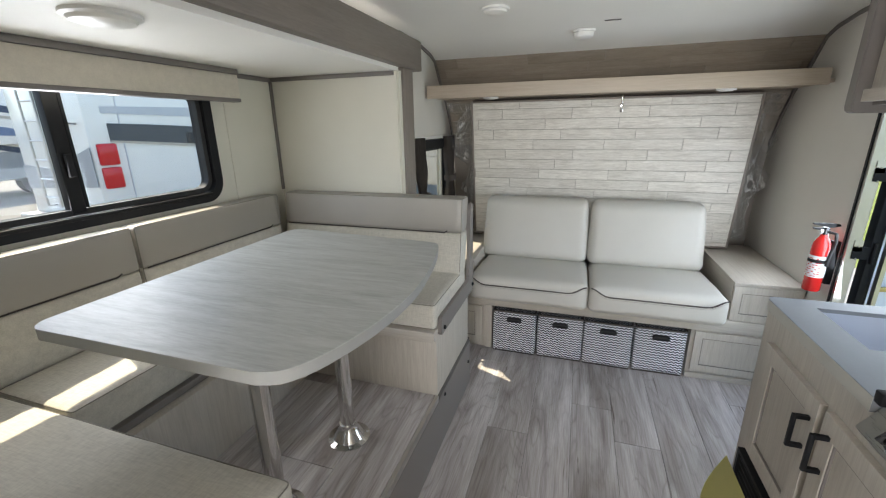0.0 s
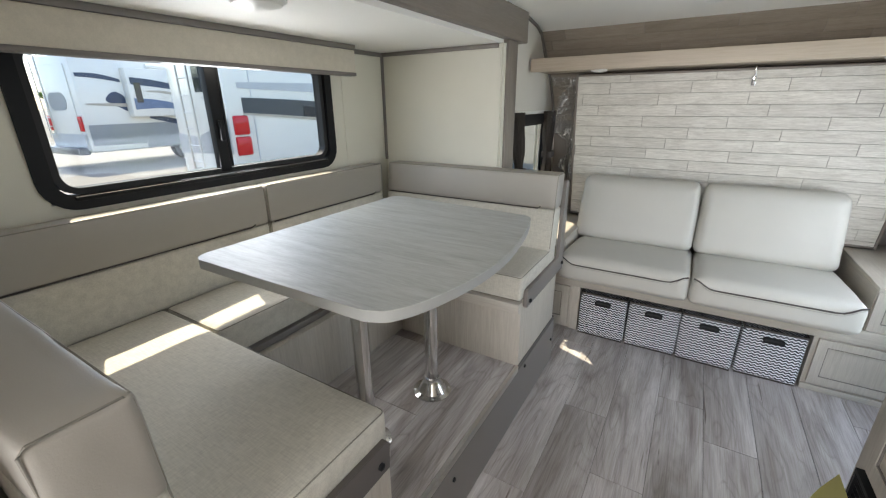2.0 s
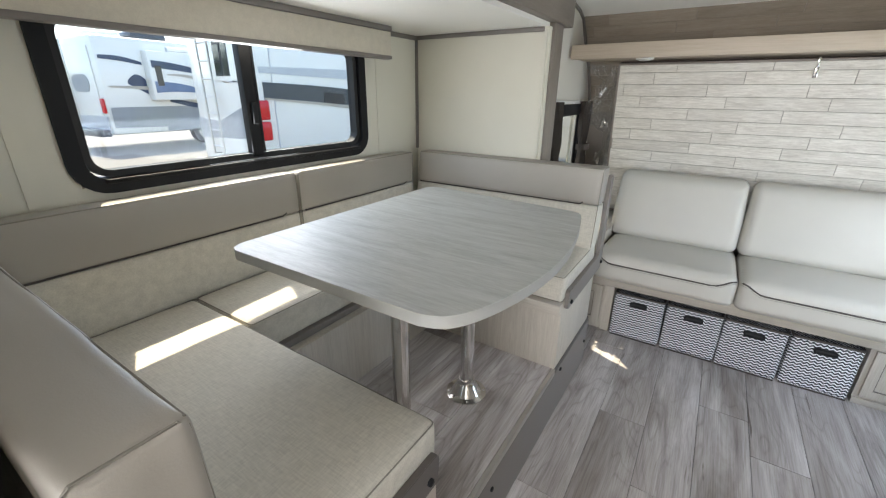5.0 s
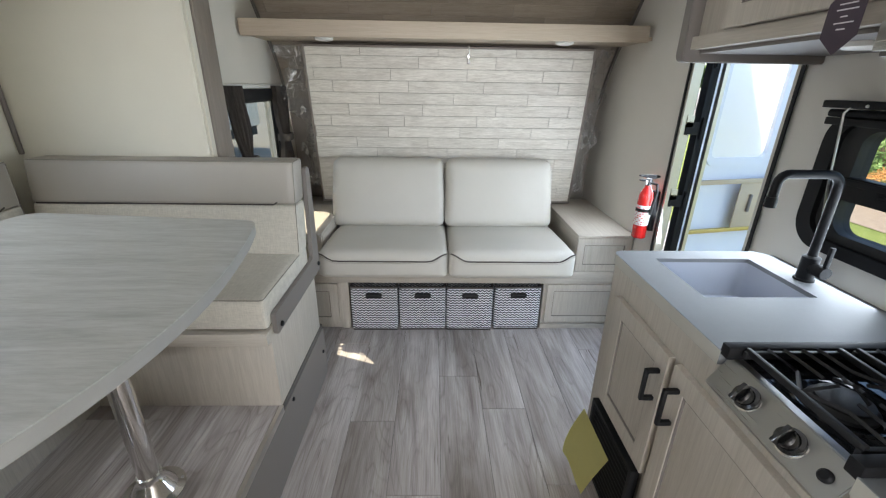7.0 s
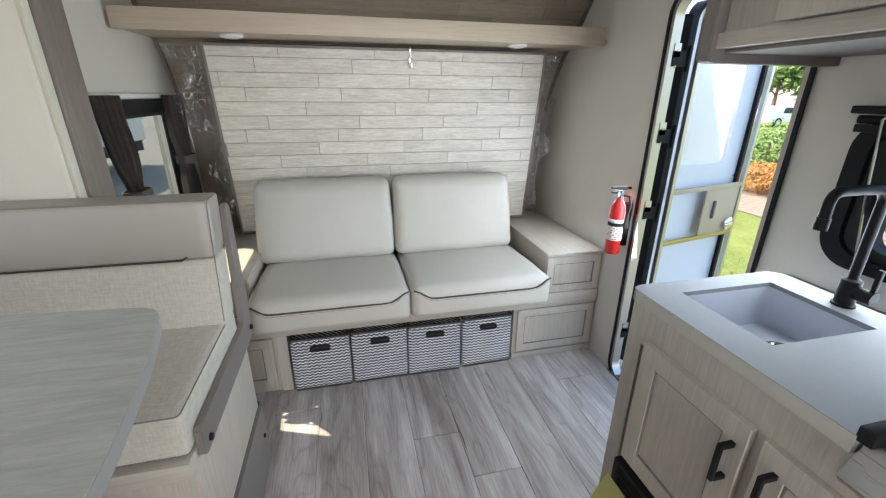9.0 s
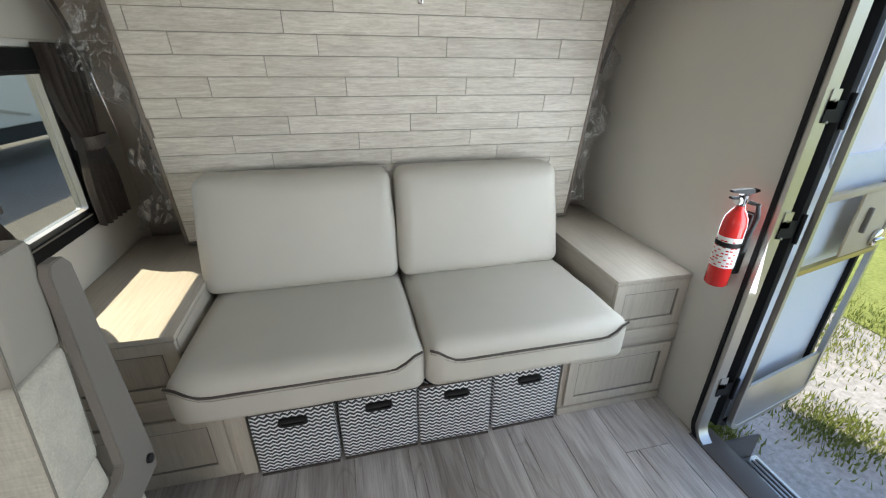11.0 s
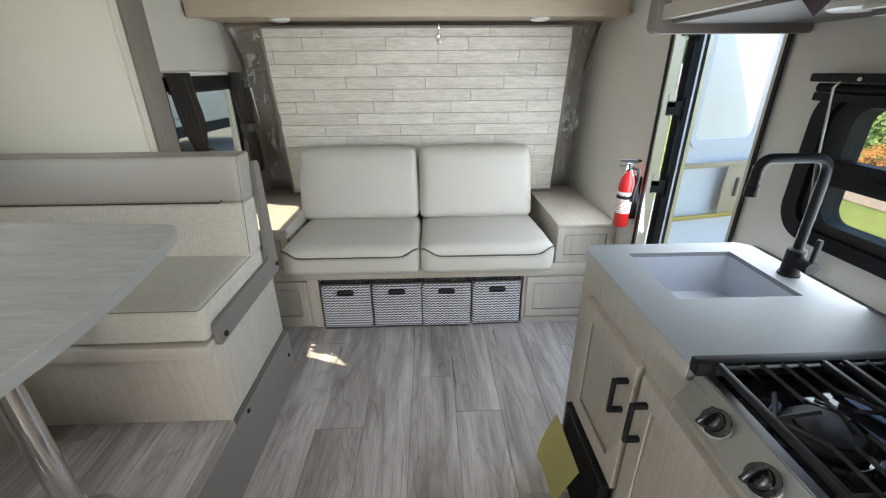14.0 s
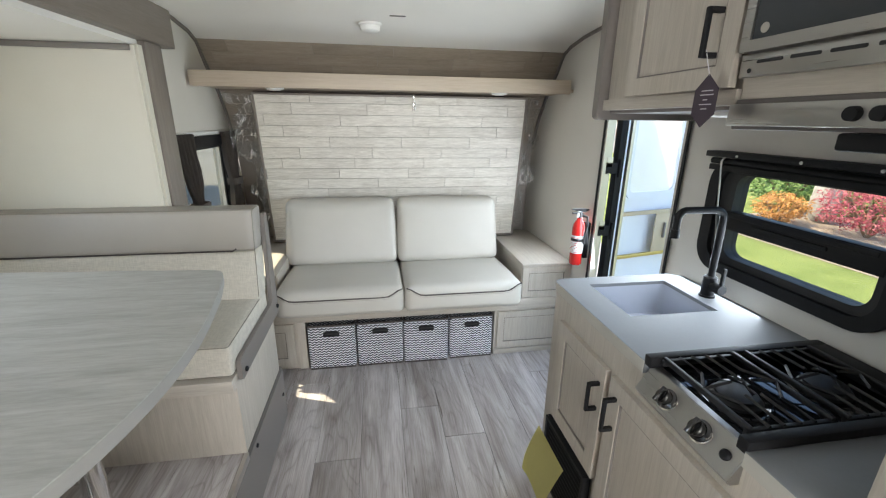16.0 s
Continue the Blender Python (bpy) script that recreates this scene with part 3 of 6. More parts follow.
# edge trims along the curve
for name, x0, x1 in (("trim_arch", XL, XL + 0.012), ("trim_arch", XR - 0.012, XR)):
    bm = bmesh.new()
    pr = ARC[1:] + SLOPE[1:5]
    add_prism(bm, [(y, z - 0.001) for y, z in pr] + [(y - 0.018 * (z < 1.9), z - 0.018) for y, z in pr[::-1]], x0, x1, "x")
    solo(name, bm, "taupe", "thin taupe trim along the ceiling curve", kind="structure")

# ---- the slide-out room ----
sl = bmesh.new()
SWY0, SWY1, SWZ0, SWZ1 = 1.365, 2.60, 1.20, 1.72
add_box(sl, SX - 0.05, SY0, SZ0, SX, SY1, SWZ0)
add_box(sl, SX - 0.05, SY0, SWZ1, SX, SY1, SZC)
add_box(sl, SX - 0.05, SY0, SWZ0, SX, SWY0, SWZ1)
add_box(sl, SX - 0.05, SWY1, SWZ0, SX, SY1, SWZ1)
solo("wall_slide_outer", sl, "slide_wall", "beige outer wall of the slide-out with a wide window", kind="structure", smooth=0)
solo("wall_slide_front", box(SX - 0.05, SY1, SZ0, 0.615, SY1 + 0.03, SZC), "slide_wall", "beige end wall of the slide-out", kind="structure", smooth=0)
solo("wall_slide_rear", box(SX - 0.05, SY0 - 0.03, SZ0, 0.615, SY0, SZC), "slide_wall", "beige end wall of the slide-out", kind="structure", smooth=0)
solo("ceiling_slide", box(SX - 0.05, SY0 - 0.03, SZC, 0.60, SY1 + 0.03, SZC + 0.03), "ceiling", "off-white ceiling of the slide-out", kind="structure", smooth=0)
sfloor = thing("floor_slide", (0.4, 2.0, SZ0), "raised grey plank floor of the slide-out with a metal edge", kind="structure")
part("platform", box(SX - 0.05, SY0 - 0.03, SZ0 - 0.03, 0.985, SY1 + 0.03, SZ0 - 0.004), "floor", sfloor, smooth=0)
for y, z in ((2.62, 0.25), (3.07, 0.16), (1.9, 0.2)):
    part("bolt", lathe([(0.009, 0), (0.009, 0.005), (0.005, 0.007)], (0.985, y, z), (1, 0, 0), 12), "black", sfloor)
part("riser", box(0.955, SY0 - 0.03, 0.0, 0.985, 3.12, SZ0 - 0.035), "taupe", sfloor, "smooth taupe riser board", smooth=0)
part("edging", box(0.975, SY0, SZ0 - 0.03, 0.99, 2.515, SZ0 + 0.002), "alu", sfloor, "thin metal edging strip", smooth=0)
solo("trim_header", box(0.56, 0.75, 1.81, 0.645, 3.33, 1.965, 0.006), "fascia", "thick taupe wood header over the slide-out", kind="structure")
solo("trim_jamb", box(0.5, 3.105, 0.0, 0.625, 3.24, 1.81, 0.004), "fascia_z", "taupe wood upright beside the slide-out", kind="structure")
solo("trim_jamb", box(0.5, 0.76, 0.0, 0.625, 0.895, 1.81, 0.004), "fascia_z", "taupe wood upright beside the slide-out", kind="structure")
solo("trim_seal", box(0.59, 3.06, SZ0, 0.606, 3.069, SZC - 0.002, 0.002), "slide_wall", "pale seal strip on the end wall edge", kind="structure")
for n2, b3 in (("trim_corner", (SX, 3.052, 1.16, SX + 0.014, 3.068, SZC)), ("trim_top", (SX + 0.014, 3.054, SZC - 0.022, 0.59, 3.068, SZC - 0.001)),
               ("trim_top", (SX, SY0, SZC - 0.024, SX + 0.014, 3.052, SZC - 0.001))):
    solo(n2, box(*b3, 0.003), "taupe", "narrow taupe corner trim", kind="structure")
for y in (1.24, 2.71):
    solo("trim_batten", box(SX, y - 0.006, 1.16, SX + 0.003, y + 0.006, SZC - 0.03), "slide_wall", "thin beige joint strip on the wall", kind="structure")
# unseen overhang, added so its shadow cuts the sun patch on the seat
solo("sun_block_slide", boxes((SX - 0.155, SY0 - 0.06, SZC + 0.031, SX + 0.25, SY1 + 0.06, SZC + 0.05), (SX - 0.155, SY0 - 0.06, SZC - 0.02, SX - 0.135, SY1 + 0.06, SZC + 0.03)), "white", "unseen white overhang added to limit the sun patch on the seat", kind="structure", smooth=0)

# ---- dinette in the slide-out ----


def dinette_base(name, x0, y0, x1, y1, z0, z1, label):
    t = thing(name, ((x0 + x1) / 2, (y0 + y1) / 2, z0), label, "bench")
    part("carcass", box(x0, y0, z0, x1, y1, z1, 0.002), "wood", t)
    return t


BZ = 0.625
fb = dinette_base("bench_base", 0.306, 2.515, 0.985, SY1 - 0.005, SZ0, BZ, "pale wood-look bench box standing on the raised floor")
part("seat_board", box(0.27, 2.485, 0.60, 0.984, SY1 - 0.005, 0.648, 0.003), "wood_x", fb)
part("rail_end", prism([(2.535, 0.625), (2.545, 0.615), (3.105, 0.615), (3.112, 0.66), (3.10, 1.10), (3.085, 1.118), (3.055, 1.118), (3.045, 1.10), (3.02, 0.72), (3.00, 0.705), (2.545, 0.705), (2.535, 0.695)], 0.986, 1.004, "x", 0.002), "taupe", fb, "taupe L-shaped end bracket")
for y, z in ((2.575, 0.64), (3.085, 0.655)):
    part("bolt", lathe([(0.010, 0), (0.010, 0.006), (0.006, 0.009)], (1.004, y, z), (1, 0, 0), 12), "black", fb)
sb = dinette_base("bench_base", SX + 0.003, 1.56, 0.302, SY1 - 0.005, SZ0, BZ, "pale wood-look bench box along the window wall")
part("seat_board", box(SX + 0.003, 1.56, BZ, 0.268, SY1 - 0.005, BZ + 0.028, 0.003), "taupe", sb)
rb = dinette_base("bench_base", SX + 0.003, SY0 + 0.005, 0.985, 1.555, SZ0, BZ, "pale wood-look bench box at the rear of the dinette")
part("seat_board", box(SX + 0.003, SY0 + 0.005, BZ, 0.99, 1.557, BZ + 0.028, 0.003), "wood_x", rb)
part("rail_end", prism([(1.535, 0.615), (1.54, 0.69), (1.53, 0.705), (1.16, 0.705), (1.15, 0.69), (1.15, 0.625), (1.16, 0.615)], 0.986, 1.004, "x", 0.002), "dark_taupe", rb, "dark taupe cushion rail")
part("bolt", lathe([(0.010, 0), (0.010, 0.006), (0.006, 0.009)], (1.004, 1.50, 0.65), (1, 0, 0), 12), "black", rb)


def seat_cushion(x0, y0, x1, y1, label, z0=0.655, z1=0.775, mat="linen", seed=0.0):
    t = thing("seat_cushion", ((x0 + x1) / 2, (y0 + y1) / 2, z0), label, "cushion")
    part("pad", cushion(x0, y0, z0, x1, y1, z1, 0.016, (0.0, 0.0, 0.007), seed=seed, n=18), mat, t)
    g = 0.0040
    for nm, z in (("seam", z1 - g), ("lower_seam", z0 + g)):
        loop = [(a, c, z) for a, c in round_rect(x0 + g, y0 + g, x1 - g, y1 - g, 0.012, 3)]
        part(nm, tube(loop + loop[:1], 0.0019, 5), "seam", t, "sewn seam round the edge")
    return t


seat_cushion(0.262, 2.50, 0.985, 3.01, "oatmeal linen-look seat cushion on the dinette bench", seed=1)
seat_cushion(SX + 0.1, 1.562, 0.255, 2.495, "oatmeal seat cushion along the window side", seed=2)
seat_cushion(SX + 0.1, SY0 + 0.14, 0.985, 1.556, "oatmeal linen seat cushion on the rear dinette bench", seed=3)
seat_cushion(SX + 0.1, 2.50, 0.258, 2.99, "oatmeal corner seat cushion", seed=4)


def back_cushion(x0, y0, x1, y1, label, axis, lean, seed):
    """A back cushion: pale lower half, taupe vinyl upper half with dark piping between."""
    t = thing("back_cushion", ((x0 + x1) / 2, (y0 + y1) / 2, 0.78), label, "cushion")
    zm = 0.985
    for nm, a, b4, mm in (("lower_half", 0.765, zm, "linen"), ("upper_half", zm, 1.16, "vinyl_grey")):
        bm = cushion(x0, y0, a, x1, y1, b4, 0.013, (0.004, 0.004, 0.0), 0.0042 if seed == 8 and nm == "upper_half" else 0.0016, 16, seed=seed)
        for v in bm.verts:
            k = (v.co.z - 0.765) * lean
            if axis == "y":
                v.co.y += k
            else:
                v.co.x += k
        part(nm, bm, mm, t)
    k = (zm - 0.765) * lean
    bm = bmesh.new()
    if axis == "y":
        yy = (y0 if lean > 0 else y1) + k
        add_tube(bm, [(x0 + 0.02, yy, zm + 0.002), (x1 - 0.09, yy, zm + 0.002), (x1 - 0.075, yy, zm + 0.012)], 0.0035, 6)
    else:
        xx = x1 + k
        add_tube(bm, [(xx, y0 + 0.02, zm + 0.002), (xx, y1 - 0.09, zm + 0.002), (xx, y1 - 0.07, zm + 0.012)], 0.0035, 6)
    part("piping", bm, "piping", t, "dark piping")
    g, zt = 0.0030, 1.16
    lean_y, lean_x = (lean, 0.0) if axis == "y" else (0.0, lean)
    bm = bmesh.new()
    loop = [(x1 - g, y0 + g + (z - 0.765) * lean_y, z) for z in (0.785, 0.97, zt - 0.012)] + [(x1 - g, y0 + 0.012 + (zt - 0.765) * lean_y, zt - g), (x1 - g, y1 - 0.012 + (zt - 0.765) * lean_y, zt - g)]
    loop += [(x1 - g, y1 - g + (z - 0.765) * lean_y, z) for z in (zt - 0.012, 0.97, 0.785)]
    if axis == "y":
        add_tube(bm, loop, 0.0019, 5)
        yf = (y0 + g if lean > 0 else y1 - g) + (zt - g - 0.765) * lean_y
        add_tube(bm, [(x0 + 0.01, yf, zt - g), (x1 - 0.006, yf, zt - g)], 0.0019, 5)
    else:
        add_tube(bm, [(x1 - g, y0 + 0.006, zt - g), (x1 - g, y1 - 0.006, zt - g)], 0.0019, 5)
        for y in (y0 + g, y1 - g):
            add_tube(bm, [(x1 - g, y, 0.785), (x1 - g, y, zt - 0.01)], 0.0019, 5)
    part("seam", bm, "seam", t, "sewn edge seam")
    return t


back_cushion(SX + 0.10, 2.90, 0.985, 3.012, "two-tone back cushion, taupe over oatmeal, on the front bench", "y", 0.14, 5)
back_cushion(SX + 0.015, 0.96, SX + 0.10, 2.06, "two-tone back cushion under the window", "x", 0.0, 6)
back_cushion(SX + 0.015, 2.07, SX + 0.10, 2.89, "two-tone back cushion near the corner under the window", "x", 0.0, 7)
back_cushion(SX + 0.10, 0.985, 0.985, 1.10, "two-tone back cushion, taupe over oatmeal, on the rear bench", "y", -0.05, 8)

tab = thing("dinette_table", (0.72, 2.0, SZ0), "pale stone-look laminate table with rounded end on two steel legs", "table")
EDGE = [(0.985, 2.466), (1.012, 2.455), (1.030, 2.432), (1.048, 2.37), (1.070, 2.28), (1.091, 2.16), (1.105, 2.06), (1.112, 1.96), (1.110, 1.86), (1.100, 1.77), (1.084, 1.69), (1.064, 1.62), (1.042, 1.57), (1.012, 1.533), (0.965, 1.515)]


def smooth_line(pts, n=4):
    """A rounder line through the points."""
    q = [pts[0]] + pts + [pts[-1]]
    out = []
    for a, c, d, e in zip(q, q[1:], q[2:], q[3:]):
        for k in range(n):
            t = k / n
            out.append(tuple(0.5 * (2 * c[i] + (d[i] - a[i]) * t + (2 * a[i] - 5 * c[i] + 4 * d[i] - e[i]) * t * t + (3 * c[i] - a[i] - 3 * d[i] + e[i]) * t ** 3) for i in (0, 1)))
    return out + [pts[-1]]


def table_outline(g=0.0):
    """The top's outline: square corners of small radius at the window end, a bowed end by the aisle."""
    out = [(0.297 + g + 0.05 * (1 - math.cos(radians(a))), 1.510 + g + 0.05 * (1 - math.sin(radians(a)))) for a in (80, 50, 20, 0)]
    out += [(0.297 + g + 0.05 * (1 - math.cos(radians(a))), 2.522 - g - 0.05 * (1 - math.sin(radians(a)))) for a in (0, 20, 50, 80)]
    out += [(x - g, y - g * (1 if y > 2 else -1)) for x, y in smooth_line(EDGE)]
    return out


part("tabletop", prism(table_outline(), 1.0675, 1.070, "z"), "table", tab, "pale veined laminate top")
part("edge_band", prism(table_outline(-0.0006), 1.041, 1.0675, "z"), "table_edge", tab, "grey edge band")
for x, y in ((0.680, 1.80), (0.725, 2.165)):
    part("leg", cyl((x, y, SZ0 + 0.03), (x, y, 1.040), 0.0285, n=32), "chrome", tab)
    part("floor_socket", lathe([(0.083, 0), (0.083, 0.004), (0.062, 0.010), (0.040, 0.045), (0.033, 0.058), (0.033, 0.072)], (x, y, SZ0), n=32), "chrome", tab, "chrome conical floor socket")
    part("top_socket", lathe([(0.033, 0), (0.04, 0.03), (0.08, 0.037), (0.08, 0.041)], (x, y, 1.0), n=24), "chrome", tab)
    for a in range(4):
        c = (x + 0.072 * math.cos(a * 1.57 + 0.6), y + 0.072 * math.sin(a * 1.57 + 0.6), SZ0 + 0.004)
        part("screw", lathe([(0.006, 0), (0.006, 0.003), (0.003, 0.005)], c, n=8), "steel", tab)

# ---- window of the slide-out ----


def window_ring(parent, name, x, y0, z0, y1, z1, w, depth, mat, r=0.07, label=""):
    return part(name, ring_prism(round_rect(y0, z0, y1, z1, r, 6), round_rect(y0 + w, z0 + w, y1 - w, z1 - w, max(0.01, r - w), 6), x, x + depth, "x"), mat, parent, label)


w1 = thing("window_1", (SX, 1.97, SWZ0), "wide sliding window with rounded black aluminium frame", kind="structure")
window_ring(w1, "window_frame", SX - 0.056, SWY0 - 0.025, SWZ0 - 0.025, SWY1 + 0.015, SWZ1 + 0.02, 0.045, 0.068, "black", 0.10)
window_ring(w1, "inner_frame", SX - 0.050, SWY0 + 0.022, SWZ0 + 0.022, SWY1 - 0.032, SWZ1 - 0.027, 0.022, 0.045, "rubber", 0.07)
part("mullion", boxes((SX - 0.04, 1.945, SWZ0 + 0.03, SX - 0.002, 1.992, SWZ1 - 0.03), (SX - 0.03, 1.999, SWZ0 + 0.03, SX - 0.012, 2.011, SWZ1 - 0.03), bevel=0.002), "black", w1)
part("sill_track", box(SX - 0.01, SWY0 + 0.06, SWZ0 + 0.006, SX + 0.022, SWY1 - 0.06, SWZ0 + 0.02, 0.002), "black", w1)
part("latch", box(SX, 1.96, 1.36, SX + 0.014, 1.98, 1.44, 0.003), "black", w1)
for a, c in ((SWY0 + 0.03, 1.96), (1.98, SWY1 - 0.04)):
    g1 = part("pane", box(SX - 0.034, a, SWZ0 + 0.03, SX - 0.030, c, SWZ1 - 0.03), "glass", w1, smooth=0)
    g1.visible_shadow = False
val = thing("valance", (SX + 0.05, 1.9, 1.64), "straight oatmeal fabric-covered window valance", "valance")
part("face", box(SX + 0.10, 1.0, 1.655, SX + 0.118, 2.70, 1.765, 0.004), "shade_fabric", val)
part("bottom_trim", box(SX + 0.07, 1.0, 1.640, SX + 0.122, 2.70, 1.657, 0.003), "taupe", val, "thin taupe bottom trim")
part("top_trim", box(SX + 0.002, 1.0, 1.766, SX + 0.125, 2.70, min(SZC - 0.001, 1.80), 0.002), "taupe", val, "taupe trim along the top")
part("return", box(SX + 0.002, 2.685, 1.66, SX + 0.10, 2.70, 1.76), "shade_fabric", val)
part("top", box(SX + 0.002, 1.0, 1.752, SX + 0.10, 2.685, 1.762), "shade_fabric", val)


def dome_light(name, x, y, z, r, label):
    t = thing(name, (x, y, z), label, "ceiling light")
    part("base", lathe([(r, 0), (r, -0.008), (r * 0.9, -0.012)], (x, y, z), n=32), "white", t)
    part("diffuser", lathe([(r * 0.88, -0.010), (r * 0.8, -0.020), (r * 0.5, -0.027), (r * 0.1, -0.029)], (x, y, z), n=32), "lamp_glass", t)
    return t


dome_light("ceiling_light", 0.39, 1.796, SZC, 0.085, "round white dome light, switched off, on the slide-out ceiling")
dome_light("ceiling_light", 1.105, 3.10, ZC, 0.065, "round white dome light, switched off, on the main ceiling")
solo("ceiling_slot", box(1.60, 3.50, 2.0235, 1.68, 3.512, 2.0275, 0.001), "taupe", "thin slot beside the detector", kind="structure")
smoke = thing("smoke_detector", (1.50, 3.66, 2.018), "round white smoke detector with vent slots on the ceiling", "smoke detector")
part("base", lathe([(0.062, 0), (0.062, -0.012), (0.056, -0.014)], (1.50, 3.66, 2.018), n=32), "white", smoke)
part("cover", lathe([(0.055, -0.014), (0.05, -0.036), (0.035, -0.044), (0.01, -0.045)], (1.50, 3.66, 2.018), n=32), "white", smoke)

# ---- front end: planked bed panel, shelf, sofa ----
bed = thing("folded_bunk", (1.655, 4.2, 0.66), "folded-up bunk whose underside is clad in whitewashed planks", "bunk bed")
PA = Vector((0.752, 4.232, 0.665))
PU = Vector((1, 0, 0))
PV = Vector((0, -0.149, 1.012)).normalized()
PN = PU.cross(PV)
PW, PH = 1.805, 1.015
bm = bmesh.new()
local_box(bm, PA, PU, PV, PN, 0, 0, -0.10, PW, PH, -0.004)
bmesh.ops.recalc_face_normals(bm, faces=bm.faces)
part("mattress_board", bm, "panel_gap", bed, smooth=0)
bm = bmesh.new()
for q in ((-0.012, -0.012, 0.0, PH + 0.012), (PW, -0.012, PW + 0.012, PH + 0.012), (0, -0.012, PW, 0), (0, PH, PW, PH + 0.012)):
    local_box(bm, PA, PU, PV, PN, q[0], q[1], -0.10, q[2], q[3], 0.004, 0.001)
bmesh.ops.recalc_face_normals(bm, faces=bm.faces)
part("edge_frame", bm, "fascia", bed, "grey-brown edge frame")
bm = bmesh.new()
local_box(bm, PA, PU, PV, PN, PW / 2 + 0.105, PH - 0.085, 0.0005, PW / 2 + 0.125, PH - 0.03, 0.012, 0.003)
local_box(bm, PA, PU, PV, PN, PW / 2 + 0.11, PH - 0.04, 0.0005, PW / 2 + 0.12, PH + 0.02, 0.006, 0.002)
bmesh.ops.recalc_face_normals(bm, faces=bm.faces)
part("latch", bm, "chrome", bed, "small chrome hook latch")

SH_Y, SH_Z0, SH_Z1 = 3.75, 1.69, 1.772
shelf = thing("overhead_shelf", (1.63, 3.9, SH_Z0), "long pale oak shelf across the front wall", "shelf")
part("fascia_board", box(0.515, SH_Y, SH_Z0, 2.725, SH_Y + 0.03, SH_Z1, 0.003), "shelf", shelf)
part("board", box(0.503, SH_Y + 0.03, SH_Z0 + 0.012, 2.757, 4.17, SH_Z0 + 0.03), "shelf", shelf)
for i, x in enumerate((0.925, 2.308)):
    t = thing("puck_light", (x, 3.90, SH_Z0 + 0.012), "round white puck light under the shelf", "light")
    part("body", lathe([(0.052, 0), (0.050, -0.012), (0.044, -0.016)], (x, 3.90, SH_Z0 + 0.012), n=28), "white", t)
    part("diffuser", lathe([(0.04, -0.016), (0.03, -0.020), (0.005, -0.021)], (x, 3.90, SH_Z0 + 0.012), n=28), "lamp_glass", t)

base = thing("sofa_bench", (1.63, 3.9, 0), "pale wood-look sofa platform with an open bay for bins", "bench")
FY = 3.54
part("seat_deck", box(0.90, FY + 0.02, 0.375, 2.42, 4.40, 0.40), "wood_x", base)
part("front_rail", box(0.503, FY, 0.325, 2.757, FY + 0.02, 0.405, 0.001), "wood_x", base)
part("stile", box(0.985, FY, 0.0, 1.035, FY + 0.02, 0.325, 0.001), "wood", base)
part("bay_side", box(1.015, FY + 0.02, 0.0, 1.033, 3.98, 0.375), "wood_y", base)
part("bay_side", box(2.249, FY + 0.02, 0.0, 2.267, 3.98, 0.375), "wood_y", base)
part("bay_back", box(1.033, 3.98, 0.0, 2.249, 3.995, 0.375), "taupe", base)
part("end_face", box(0.503, FY + 0.012, 0.0, 0.985, FY + 0.02, 0.325), "wood", base)
part("end_face", box(2.249, FY + 0.012, 0.0, 2.757, FY + 0.02, 0.325), "wood", base)
part("stile", box(2.249, FY, 0.0, 2.757, FY + 0.012, 0.035, 0.001), "wood_x", base)
bm = bmesh.new()
shaker("front_panel", base, (0.52, FY + 0.011, 0.03), (1, 0, 0), (0, 0, 1), (0, -1, 0), 0.445, 0.285, 0.014, 0.05, label="framed end panel")
shaker("front_panel", base, (2.27, FY + 0.011, 0.05), (1, 0, 0), (0, 0, 1), (0, -1, 0), 0.475, 0.265, 0.014, 0.042, label="framed end panel")
bm.free()
for nm, x0, x1 in (("armrest_box", 0.503, 0.902), ("armrest_box", 2.42, 2.757)):
    t = thing(nm, ((x0 + x1) / 2, 3.95, 0.405), "pale wood-look storage box beside the sofa cushions", "cabinet")
    part("carcass", box(x0, FY + 0.02, 0.405, x1, 4.40, 0.622), "wood_y", t)
    part("lid", box(x0 - 0.0, FY + 0.004, 0.622, x1, 4.40, 0.642, 0.002), "wood_y", t)
    shaker("front_panel", t, (x0 + 0.004, FY + 0.019, 0.408), (1, 0, 0), (0, 0, 1), (0, -1, 0), x1 - x0 - 0.008, 0.212, 0.014, 0.042)

bins = None
